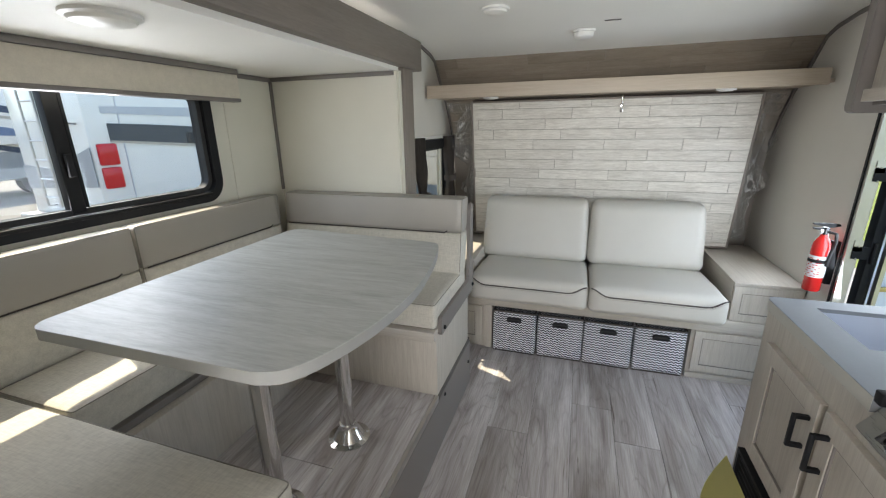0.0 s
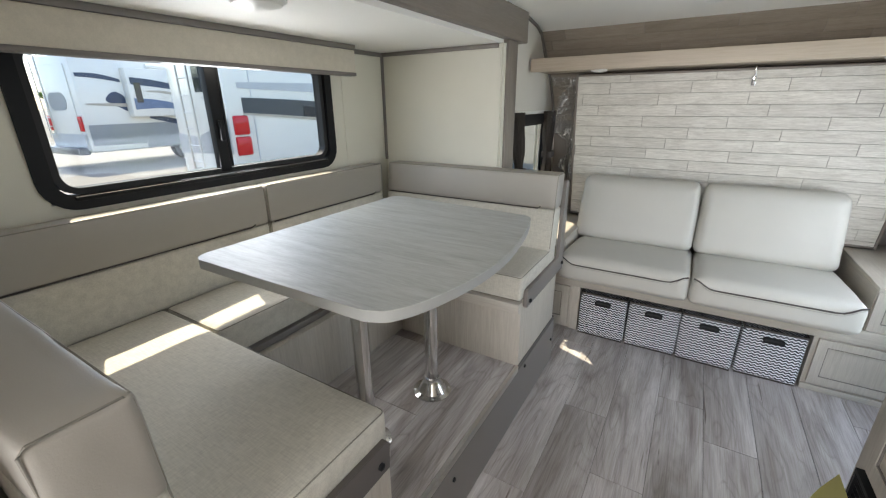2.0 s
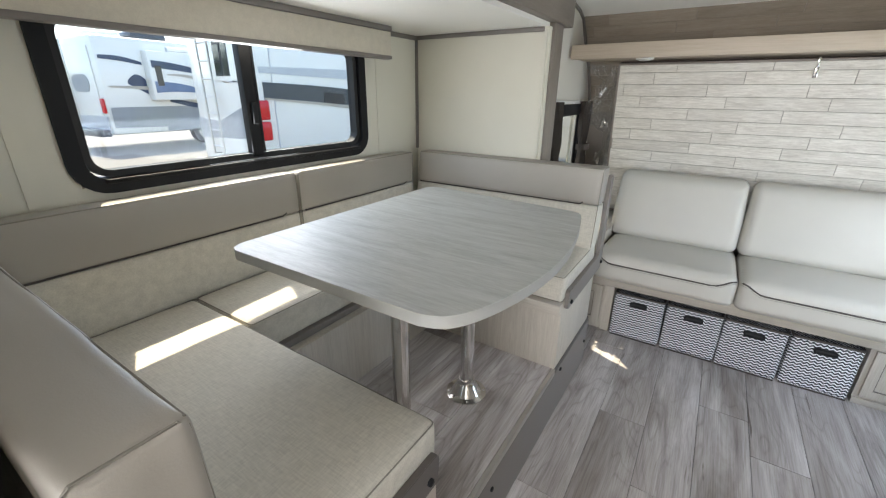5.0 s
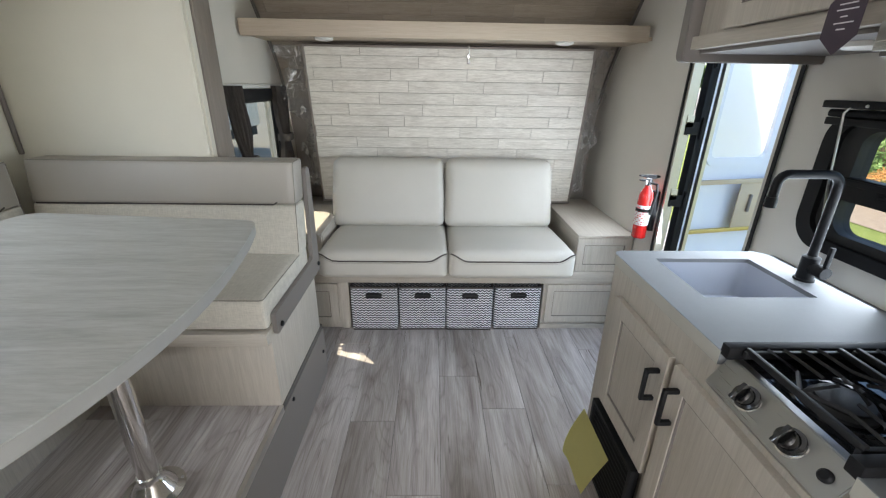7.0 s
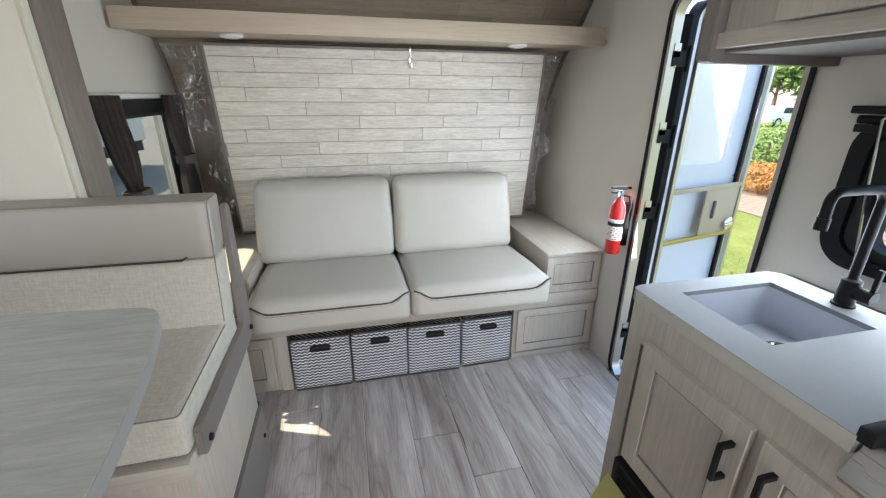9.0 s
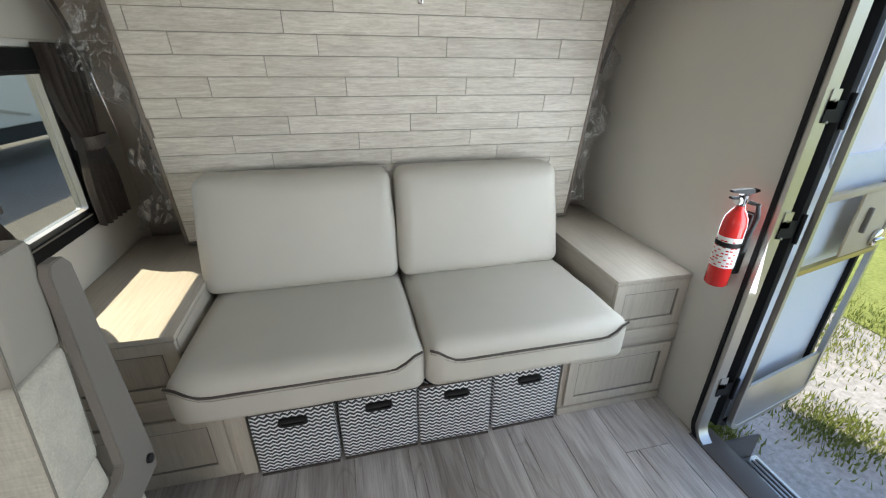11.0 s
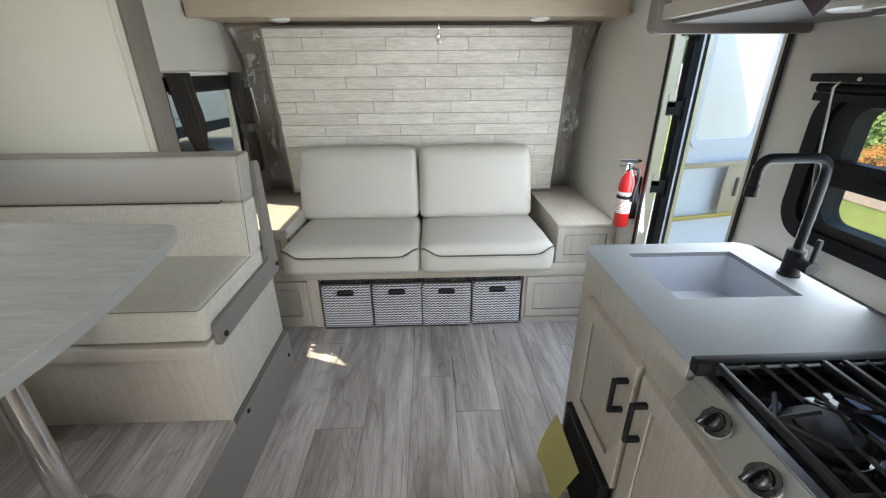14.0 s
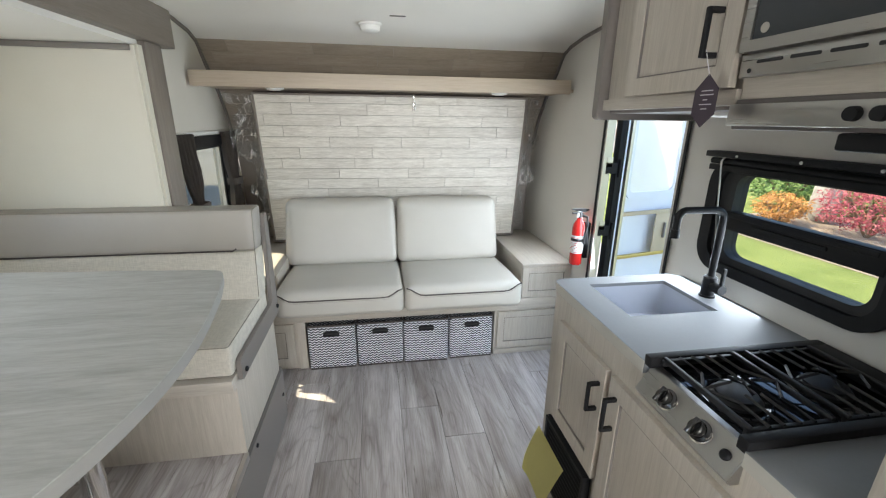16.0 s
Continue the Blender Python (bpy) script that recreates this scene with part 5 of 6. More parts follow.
# wall cabinets, microwave, hood
CX, CZ, HNY = 2.33, 1.548, 2.118
WCZ = 1.566
wc = thing("wall_cabinet", (2.55, 2.35, CZ), "pale ash wall cabinet with a framed door and taupe end moulding", "cabinet")
part("carcass", box(CX + 0.018, 2.055, WCZ, XR - 0.003, 2.635, ZC - 0.004), "wood", wc)
part("end_moulding", prism([(CX - 0.02, 1.552), (CX - 0.02, ZC - 0.004), (XR - 0.003, ZC - 0.004), (XR - 0.003, 1.533), (CX - 0.001, 1.533), (CX - 0.010, 1.5355), (CX - 0.017, 1.542)], 2.635, 2.675, "y", 0.003), "taupe", wc, "taupe end moulding")
part("bottom_rail", box(CX, 2.055, WCZ - 0.0, CX + 0.018, 2.635, WCZ + 0.035), "wood_y", wc)
part("under_trim", box(CX + 0.03, 2.055, WCZ - 0.010, XR - 0.003, 2.635, WCZ - 0.001), "taupe", wc)
d = shaker("door", wc, (CX - 0.001, 2.475, 1.604), (0, -1, 0), (0, 0, 1), (-1, 0, 0), 0.415, 0.41, 0.019, 0.05)
bar_handle(d, (CX - 0.02, HNY, 1.678), (CX - 0.02, HNY, 1.774), (-1, 0, 0))
t = thing("puck_light", (2.50, 2.25, WCZ - 0.010), "round white puck light under the wall cabinet", "light")
part("body", lathe([(0.05, 0), (0.048, -0.010), (0.040, -0.014), (0, -0.016)], (2.50, 2.25, WCZ - 0.010), n=28), "white", t)
mc = thing("cabinet_over_hood", (2.55, 1.8, CZ), "pale ash cabinet surround holding the microwave", "cabinet")
part("carcass", box(CX + 0.01, KY0, CZ + 0.03, XR - 0.003, 2.05, ZC - 0.004), "wood_y", mc)
mw = thing("microwave", (2.33, 1.78, CZ + 0.06), "stainless built-in microwave with dark glass door", "microwave")
part("vent_panel", box(CX - 0.012, KY0 + 0.003, 1.622, CX + 0.009, 2.045, 1.668, 0.002), "steel", mw)
for k in range(6):
    y = 2.005 - k * 0.075
    part("vent_slot", prism(round_rect(y - 0.060, 1.648, y, 1.655, 0.003, 3), CX - 0.0128, CX - 0.0118, "x"), "rubber", mw)
part("screw", lathe([(0.005, 0), (0.005, 0.001)], (CX - 0.012, 2.02, 1.635), (-1, 0, 0), 10), "rubber", mw)
part("door_frame", ring_prism(round_rect(KY0 + 0.003, 1.672, 2.045, 1.98, 0.004, 2), round_rect(KY0 + 0.03, 1.695, 2.022, 1.96, 0.003, 2), CX - 0.025, CX + 0.009, "x"), "steel", mw)
part("door_glass", box(CX - 0.020, KY0 + 0.03, 1.695, CX - 0.0, 2.022, 1.96), "dark_glass", mw, smooth=0)
part("badge", lathe([(0.010, 0), (0.010, 0.0008)], (CX - 0.020, 1.995, 1.715), (-1, 0, 0), 20), "alu", mw)
hd = thing("range_hood", (2.5, 1.8, 1.51), "slim stainless range hood with black knobs", "range hood")
part("body", box(CX + 0.0, KY0 + 0.003, 1.512, XR - 0.003, 2.050, CZ + 0.029, 0.003), "dark_taupe", hd)
part("front_strip", box(CX - 0.02, KY0 + 0.003, 1.520, CX - 0.0, 2.045, 1.566, 0.002), "steel", hd)
for y in (1.779, 1.738):
    part("knob", lathe([(0.013, 0), (0.012, 0.012), (0, 0.013)], (CX - 0.02, y, 1.543), (-1, 0, 0), 20), "black", hd)
part("lamp", box(2.35, 1.62, 1.478, 2.50, 1.83, 1.511, 0.006), "black", hd)
tg = thing("swing_tag", (CX - 0.03, 2.15, 1.45), "dark purple card tag hanging from the cabinet handle", "tag")
TY = 2.078
part("card", prism([(TY - 0.036, 1.600), (TY, 1.634), (TY + 0.036, 1.600), (TY + 0.036, 1.545), (TY, 1.515), (TY - 0.036, 1.545)], CX - 0.058, CX - 0.0572, "x"), "tag", tg)
bm = bmesh.new()
for k, (z, w) in enumerate(((1.597, 0.020), (1.588, 0.024), (1.577, 0.008), (1.567, 0.022), (1.557, 0.010))):
    add_box(bm, CX - 0.0586, TY - w, z - 0.0011, CX - 0.0581, TY + w * 0.7, z + 0.0011)
part("print", bm, "print", tg)
part("string", tube([(CX - 0.0575, TY, 1.63), (CX - 0.052, TY + 0.02, 1.66), (CX - 0.045, HNY, 1.69)], 0.0012, 5), "print", tg)

# ---- entry door ----
df = thing("door_1", (XR, DY1, 0), "open entry door with frosted window, screen panel and black frame", kind="structure")
bm = ring_prism(round_rect(DY0, -0.02, DY1, DZ + 0.0, 0.09, 7), round_rect(DY0 + 0.022, 0.0, DY1 - 0.022, DZ - 0.022, 0.07, 7), XR - 0.01, XR + 0.035, "x")
part("door_frame", bm, "alu", df, "aluminium door frame")
bm = ring_prism(round_rect(DY0 - 0.012, -0.03, DY1 + 0.012, DZ + 0.012, 0.10, 7), round_rect(DY0 + 0.004, -0.014, DY1 - 0.004, DZ - 0.004, 0.085, 7), XR - 0.014, XR - 0.0102, "x")
part("frame_trim", bm, "black", df)
# leaves: origin at the hinge, opened outward
HP = Vector((XR + 0.105, DY1 - 0.008, 0))
DU = Vector((math.cos(radians(12)), math.sin(radians(12)), 0))
DN = Vector((DU.y, -DU.x, 0))
DV = Vector((0, 0, 1))


def lring(o, u, v, n, outer, inner, lo, hi):
    bm2 = ring_prism(outer, inner, lo, hi, "z")
    for w in bm2.verts:
        p = w.co.copy()
        w.co = Vector(o) + u * p.x + v * p.y + n * p.z
    bmesh.ops.recalc_face_normals(bm2, faces=bm2.faces)
    return bm2


def lbox(*q, bevel=0.0):
    bm2 = bmesh.new()
    local_box(bm2, HP, DU, DV, DN, *q, bevel)
    bmesh.ops.recalc_face_normals(bm2, faces=bm2.faces)
    return bm2


LW, LZ0, LZ1 = 0.598, -0.01, 1.835
leaf = part("door_leaf", lring(HP, DU, DV, DN, round_rect(0, LZ0, LW, LZ1, 0.085, 7), round_rect(0.02, LZ0 + 0.02, LW - 0.02, LZ1 - 0.02, 0.066, 7), -0.045, 0.0), "black", df, "outer door leaf")
part("skin", lbox(0.018, LZ0 + 0.018, -0.044, LW - 0.018, 1.05, -0.018), "door_white", leaf, "pale blue-white door skin", smooth=0)
part("window_surround", lring(HP, DU, DV, DN, round_rect(0.018, 1.05, LW - 0.018, LZ1 - 0.018, 0.03, 5), round_rect(0.10, 1.13, LW - 0.145, LZ1 - 0.115, 0.035, 5), -0.044, -0.018), "door_white", leaf)
part("window_bead", lring(HP, DU, DV, DN, round_rect(0.082, 1.092, LW - 0.115, LZ1 - 0.085, 0.045, 5), round_rect(0.103, 1.133, LW - 0.148, LZ1 - 0.118, 0.03, 5), -0.018, -0.010), "door_white", leaf)
part("hinge_stile", lbox(-0.035, LZ0 + 0.06, -0.03, -0.001, LZ1 - 0.06, 0.012, bevel=0.003), "black", leaf)
part("pane", lbox(0.095, 1.125, -0.034, LW - 0.14, LZ1 - 0.11, -0.030), "frosted", leaf, smooth=0)
scr = part("screen_door", lring(HP + DN * 0.03, DU, DV, DN, round_rect(0.012, LZ0 + 0.02, LW - 0.012, LZ1 - 0.012, 0.075, 7), round_rect(0.032, LZ0 + 0.04, LW - 0.032, LZ1 - 0.032, 0.055, 7), -0.010, 0.010), "alu", df, "aluminium screen door frame")
def sbox(*q, bevel=0.001):
    bm2 = bmesh.new()
    local_box(bm2, HP + DN * 0.03, DU, DV, DN, *q, bevel)
    bmesh.ops.recalc_face_normals(bm2, faces=bm2.faces)
    return bm2
part("crossbar", sbox(0.032, 1.005, -0.009, LW - 0.032, 1.027, 0.009), "kraft", scr)
part("crossbar", sbox(0.032, 0.742, -0.009, LW - 0.032, 0.762, 0.009), "brass", scr, "gold crossbar")
part("kick_plate", sbox(0.032, LZ0 + 0.04, -0.006, LW - 0.032, 0.245, 0.006), "alu", scr)
part("slide_panel", sbox(0.30, 0.762, -0.004, LW - 0.034, 1.005, 0.004), "kraft", scr, "beige sliding hand-access panel")
part("pull", sbox(0.365, 0.85, 0.004, 0.378, 0.945, 0.018, bevel=0.003), "taupe", scr)
bm = lathe([(0.036, 0), (0.036, 0.010), (0.028, 0.016), (0.0, 0.017)], HP + DN * 0.037 + DU * (LW - 0.075) + DV * 0.805, DN, 28)
part("latch_rose", bm, "chrome", scr)
part("latch_lever", sbox(LW - 0.125, 0.795, 0.022, LW - 0.06, 0.812, 0.032, bevel=0.004), "chrome", scr)
for z in (0.25, 0.92, 1.28, 1.60):
    for k, dx in enumerate((0.0, 0.03)):
        part("hinge", boxes((XR + 0.012, DY1 - 0.026 , z - 0.03 + dx * 1.2, XR + (0.045 if k else 0.075), DY1 - 0.0222, z + 0.03 + dx), bevel=0.0), "alu" if k else "black", df, "door hinge leaf")
    part("hinge_pin", cyl((XR + 0.088, DY1 - 0.03, z - 0.05), (XR + 0.088, DY1 - 0.03, z + 0.05), 0.007, n=10), "black", df)
    for s in (-0.03, 0.03):
        part("screw", lathe([(0.005, 0), (0.003, 0.003)], (XR + 0.03, DY1 - 0.026, z + s), (0, -1, 0), 8), "steel", df)
part("sill", box(XR - 0.02, DY0 - 0.0, -0.028, XR + 0.09, DY1, 0.006, 0.003), "dark_taupe", df, "dark threshold plate")
st = thing("folding_step", (2.98, 3.0, -0.22), "grey metal folding entry step with ribbed tread", "step")
part("tread", box(2.86, 2.74, -0.19, 3.10, 3.28, -0.165, 0.005), "steel", st)
part("side_arm", box(2.86, 3.285, -0.19, 3.08, 3.297, -0.05), "dark_taupe", st)
part("side_arm", box(2.86, 2.723, -0.19, 3.08, 2.735, -0.05), "dark_taupe", st)
for k in range(10):
    part("rib", box(2.875 + k * 0.022, 2.76, -0.165, 2.883 + k * 0.022, 3.26, -0.162), "dark_taupe", st)

# fire extinguisher on the wall beside the door
EX, EY = XR - 0.065, 3.395
fe = thing("fire_extinguisher", (EX, EY, 0.69), "red fire extinguisher with white instruction label in a black strap", "fire extinguisher")
part("cylinder", lathe([(0.0, 0), (0.032, 0.0), (0.037, 0.006), (0.037, 0.225), (0.033, 0.25), (0.021, 0.272), (0.015, 0.28), (0.015, 0.29)], (EX, EY, 0.69), n=32), "red", fe)
part("label", lathe([(0.0376, 0.075), (0.0376, 0.185)], (EX, EY, 0.69), n=32), "label", fe, "white printed label")
bm = bmesh.new()
for k in range(9):
    for j in range(7):
        if (k * 7 + j * 3) % 5 < 3:
            a = radians(155 + j * 18)
            p = Vector((EX + 0.0379 * math.cos(a), EY + 0.0379 * math.sin(a), 0.773 + k * 0.011))
            tn = Vector((-math.sin(a), math.cos(a), 0))
            local_box(bm, p, tn, Vector((0, 0, 1)), Vector((math.cos(a), math.sin(a), 0)), -0.0045, -0.0022, 0, 0.0045, 0.0022, 0.0004)
part("print", bm, "red", fe, "small red print", smooth=0)
part("strap", lathe([(0.0385, 0.150), (0.0395, 0.151), (0.0395, 0.166), (0.0385, 0.167)], (EX, EY, 0.69), n=32), "black", fe)
part("bracket", box(EX + 0.0385, EY - 0.02, 0.73, XR, EY + 0.02, 0.95, 0.002), "black", fe)
part("valve", cyl((EX, EY, 0.975), (EX, EY, 1.015), 0.013, n=16), "dark_chrome", fe)
part("gauge", lathe([(0.014, 0), (0.014, 0.01), (0, 0.011)], (EX - 0.012, EY, 0.997), (-1, 0, 0), 20), "label", fe)
part("lever", prism([(EX - 0.055, 1.028), (EX + 0.02, 1.015), (EX + 0.055, 1.025), (EX + 0.05, 1.033), (EX, 1.036), (EX - 0.055, 1.034)], EY - 0.008, EY + 0.008, "y", 0.001), "black", fe)
part("handle", prism([(EX - 0.05, 1.005), (EX + 0.015, 1.0), (EX + 0.015, 1.01), (EX - 0.05, 1.012)], EY - 0.008, EY + 0.008, "y", 0.001), "black", fe)
part("hose", tube([(EX + 0.01, EY - 0.012, 0.995), (EX + 0.03, EY - 0.035, 0.99), (EX + 0.032, EY - 0.042, 0.95), (EX + 0.022, EY - 0.043, 0.89), (EX + 0.018, EY - 0.043, 0.83)], 0.0075, 8), "rubber", fe)

# ---- outside ----
GZ = -0.62


def sheet(name, x0, y0, x1, y1, z, mat, label, n=1):
    bm = bmesh.new()
    bmesh.ops.create_grid(bm, x_segments=n, y_segments=n, size=0.5)
    for v in bm.verts:
        v.co = Vector((x0 + (v.co.x + 0.5) * (x1 - x0), y0 + (v.co.y + 0.5) * (y1 - y0), z))
    return solo(name, bm, mat, label, kind="structure", smooth=0)


sheet("ground", -400, -400, 400, 400, GZ - 0.02, "concrete", "pale dusty paved lot")
sheet("lawn", 5.6, -30, 60, 40, GZ, "grass", "sunlit mown lawn")
sheet("gravel_strip", 2.0, -30, 5.6, 40, GZ - 0.008, "gravel", "grey gravel beside the trailer")


LAWN_X = 5.6
sheet("mulch_bed", 8.7, 3.0, 12.6, 9.9, GZ + 0.012, "mulch", "brown bark mulch bed with edged shrubs")
sheet("road", -60, 30, 300, 44, GZ + 0.01, "concrete", "pale access road beyond the lawn")


def leaf_cloud(rnd, centre, radii, count, size, seed, low):
    verts, faces = [], []
    for i in range(count):
        d = Vector((rnd.gauss(0, 1), rnd.gauss(0, 1), rnd.gauss(0, 1))).normalized()
        k = 0.78 + 0.40 * noise.noise(d * 2.4 + Vector((seed, 0, 0))) + rnd.uniform(-0.22, 0.08)
        p = Vector(centre) + Vector((d.x * radii[0] * k, d.y * radii[1] * k, d.z * radii[2] * k))
        p.z = max(p.z, low + 0.02)
        a = Vector((rnd.gauss(0, 1), rnd.gauss(0, 1), rnd.gauss(0, 1))).normalized() * size * rnd.uniform(0.6, 1.3)
        c = a.orthogonal().normalized() * size * 0.5
        n0 = len(verts)
        verts += [p - a, p + c, p + a, p - c]
        faces.append((n0, n0 + 1, n0 + 2, n0 + 3))
    return verts, faces


def shrub(name, x, y, r, h, mat, seed, label, leaves=1800, size=0.035, category="shrub"):
    rnd = random.Random(seed)
    t = thing(name, (x, y, GZ), label, category)
    bm = bmesh.new()
    for i in range(6):
        a = i * 1.05 + seed
        add_tube(bm, [(x, y, GZ - 0.02), (x + 0.3 * r * math.cos(a), y + 0.3 * r * math.sin(a), GZ + h * 0.35), (x + 0.55 * r * math.cos(a), y + 0.55 * r * math.sin(a), GZ + h * 0.7)], 0.012 + 0.012 * h, 6)
    part("stems", bm, "bark", t)
    v, f = leaf_cloud(rnd, (x, y, GZ + h * 0.5), (r, r, h * 0.52), leaves, size, seed, GZ)
    me = bpy.data.meshes.new("foliage")
    me.from_pydata([tuple(p - Vector((x, y, GZ))) for p in v], [], f)
    me.materials.append(M[mat])
    ob = new("foliage", me)
    ob.parent = t
    return t


shrub("orange_shrub", 10.5, 8.95, 0.62, 0.72, "hedge_orange", 3, "low rounded orange-leaved shrub in the mulch bed", 2600, 0.03)
shrub("red_shrub", 11.1, 7.6, 0.98, 1.15, "hedge_red", 5, "rounded dark red barberry shrub in the mulch bed", 4200, 0.032)
shrub("green_shrub", 12.2, 10.4, 1.05, 1.45, "leaf_green", 8, "bushy light green juniper shrub", 4200, 0.05)
shrub("green_shrub", 13.0, 8.9, 1.0, 1.35, "leaf_green", 9, "bushy green juniper behind the boulder", 3600, 0.05)
shrub("red_shrub", 11.2, 5.0, 0.8, 0.95, "hedge_red", 15, "smaller dark red shrub further along the bed", 2600, 0.032)
for i, (x, y) in enumerate(((9.6, 7.5), (9.9, 6.3), (10.0, 8.0))):
    shrub("seedling", x, y, 0.12, 0.14, "leaf_green", 20 + i, "small green sprout in the mulch", 60, 0.03)
bm = bmesh.new()
bmesh.ops.create_icosphere(bm, subdivisions=3, radius=1)
for v in bm.verts:
    d = v.co.normalized()
    k = 1 + 0.28 * noise.noise(d * 1.7 + Vector((4, 0, 0))) + 0.08 * noise.noise(d * 6)
    v.co = Vector((11.5 + d.x * 0.22 * k, 8.85 + d.y * 0.30 * k, GZ + 0.55 + d.z * 0.68 * k))
solo("standing_stone", bm, "rock", "tall grey-tan boulder standing in the mulch bed", "boulder", smooth=0)


def tree(x, y, h, r, seed, leaves=1500):
    rnd = random.Random(seed)
    t = thing("tree", (x, y, GZ), "distant leafy green tree at the lot's edge", "tree", "distant trees")
    bm = bmesh.new()
    add_cyl(bm, (x, y, GZ - 0.1), (x, y, GZ + h * 0.6), 0.03 * h, 0.012 * h, 8)
    for i in range(4):
        a = i * 1.6 + seed
        add_cyl(bm, (x, y, GZ + h * (0.3 + 0.06 * i)), (x + r * 0.6 * math.cos(a), y + r * 0.6 * math.sin(a), GZ + h * (0.55 + 0.07 * i)), 0.012 * h, 0.004 * h, 6)
    part("trunk", bm, "bark", t)
    V, F = [], []
    for i in range(7):
        a, q = rnd.uniform(0, 6.28), rnd.uniform(0.1, 0.6)
        c = (x + r * q * math.cos(a), y + r * q * math.sin(a), GZ + h * rnd.uniform(0.45, 0.82))
        v, f = leaf_cloud(rnd, c, (r * 0.5, r * 0.5, h * 0.2), leaves // 7, 0.055 * h, seed + i, GZ)
        n0 = len(V)
        V += v
        F += [tuple(k + n0 for k in q2) for q2 in f]
    me = bpy.data.meshes.new("crown")
    me.from_pydata([tuple(p - Vector((x, y, GZ))) for p in V], [], F)
    me.materials.append(M["leaf_green"])
    ob = new("crown", me)
    ob.parent = t


rr = random.Random(77)
for i in range(22):
    a = radians(14 + i * 2.6)
    d = rr.uniform(55, 75)
    tree(d * math.cos(a), d * math.sin(a), rr.uniform(5.0, 7.5), rr.uniform(3.2, 4.6), 100 + i)
pole = thing("lamp_post", (27.0, 18.5, GZ), "slim white lamp post by the road", "lamp post")
part("pole", cyl((27, 18.5, GZ), (27, 18.5, GZ + 7), 0.08, 0.05, 10), "white", pole)
part("arm", cyl((27, 18.5, GZ + 6.9), (27.9, 18.3, GZ + 7.1), 0.035, n=8), "white", pole)
part("lamp_head", box(27.7, 18.15, GZ + 7.03, 28.3, 18.4, GZ + 7.13, 0.02), "white", pole)
for i in range(2):
    cx, cy = 33.0 + 7 * i, 26.0 + i
    car = thing("car", (cx, cy, GZ), "parked pale car on the access road", "car")
    part("body", prism([(cx - 2.2, GZ + 0.3), (cx + 2.2, GZ + 0.3), (cx + 2.25, GZ + 0.8), (cx + 1.2, GZ + 0.95), (cx + 0.6, GZ + 1.4), (cx - 1.2, GZ + 1.42), (cx - 1.9, GZ + 0.95), (cx - 2.25, GZ + 0.9)], cy, cy + 1.7, "y", 0.06), "white_paint", car)
    part("side_glass", prism([(cx - 1.1, GZ + 0.95), (cx + 0.9, GZ + 0.95), (cx + 0.5, GZ + 1.32), (cx - 0.95, GZ + 1.34)], cy - 0.01, cy + 0.0, "y"), "dark_glass", car)
    for s in (-1.35, 1.35):
        w = part("wheel", cyl((cx + s, cy - 0.02, GZ + 0.32), (cx + s, cy + 0.2, GZ + 0.32), 0.32), "rubber", car)
        part("rim", cyl((cx + s, cy - 0.03, GZ + 0.32), (cx + s, cy - 0.02, GZ + 0.32), 0.19), "alu", w)


class Side:
    """Frame of a vehicle's near side: s along it, w away from the viewer, z up."""

    def __init__(self, c, u, w):
        self.c, self.u, self.w = Vector(c), Vector(u).normalized(), Vector(w).normalized()

    def p(self, s, w, z):
        return self.c + self.u * s + self.w * w + Vector((0, 0, z))

    def solid(self, s0, w0, z0, s1, w1, z1, bevel=0.0):
        bm = bmesh.new()
        local_box(bm, self.c, self.u, self.w, Vector((0, 0, 1)), s0, w0, z0, s1, w1, z1, bevel)
        bmesh.ops.recalc_face_normals(bm, faces=bm.faces)
        return bm

    def plate(self, pts, w0=-0.012, w1=0.0, rear=False):
        bm = bmesh.new()
        lo = [bm.verts.new(self.p(w0, a, c) if rear else self.p(a, w0, c)) for a, c in pts]
        hi = [bm.verts.new(self.p(w1, a, c) if rear else self.p(a, w1, c)) for a, c in pts]
        n = len(pts)
        for i in range(n):
            bm.faces.new((lo[i], lo[(i + 1) % n], hi[(i + 1) % n], hi[i]))
        bm.faces.new(lo[::-1])
        bm.faces.new(hi)
        bmesh.ops.recalc_face_normals(bm, faces=bm.faces)
        return bm


def sweep(s0, s1, z0, z1, t0, tm, t1, bow, n=16):
    """A curved stripe's outline from (s0, z0) to (s1, z1), its depth from t0 over tm to t1."""
    top, low = [], []
    for i in range(n + 1):
        f = i / n
        s, z = s0 + f * (s1 - s0), z0 + f * (z1 - z0) + bow * math.sin(math.pi * f)
        t = t0 * (1 - f) ** 2 + 2 * tm * f * (1 - f) + t1 * f * f
        top.append((s, z + t / 2))
        low.append((s, z - t / 2))
    return top + low[::-1]


def wheel(v, S, s, r=0.5):
    w = part("wheel", cyl(S.p(s, 0.02, r), S.p(s, 0.32, r), r, n=28), "rubber", v)
    part("rim", lathe([(0.0, 0.02), (r * 0.18, 0.03), (r * 0.25, 0.0), (r * 0.55, -0.01), (r * 0.6, 0.02), (r * 0.62, 0.0)], S.p(s, 0.018, r), -S.w, 24), "alu", w)
    part("arch", S.plate([(s + (r + 0.14) * math.cos(radians(a)), max(0.5, r + (r + 0.14) * math.sin(radians(a)))) for a in range(0, 181, 15)], -0.006, 0.0), "rubber", v)


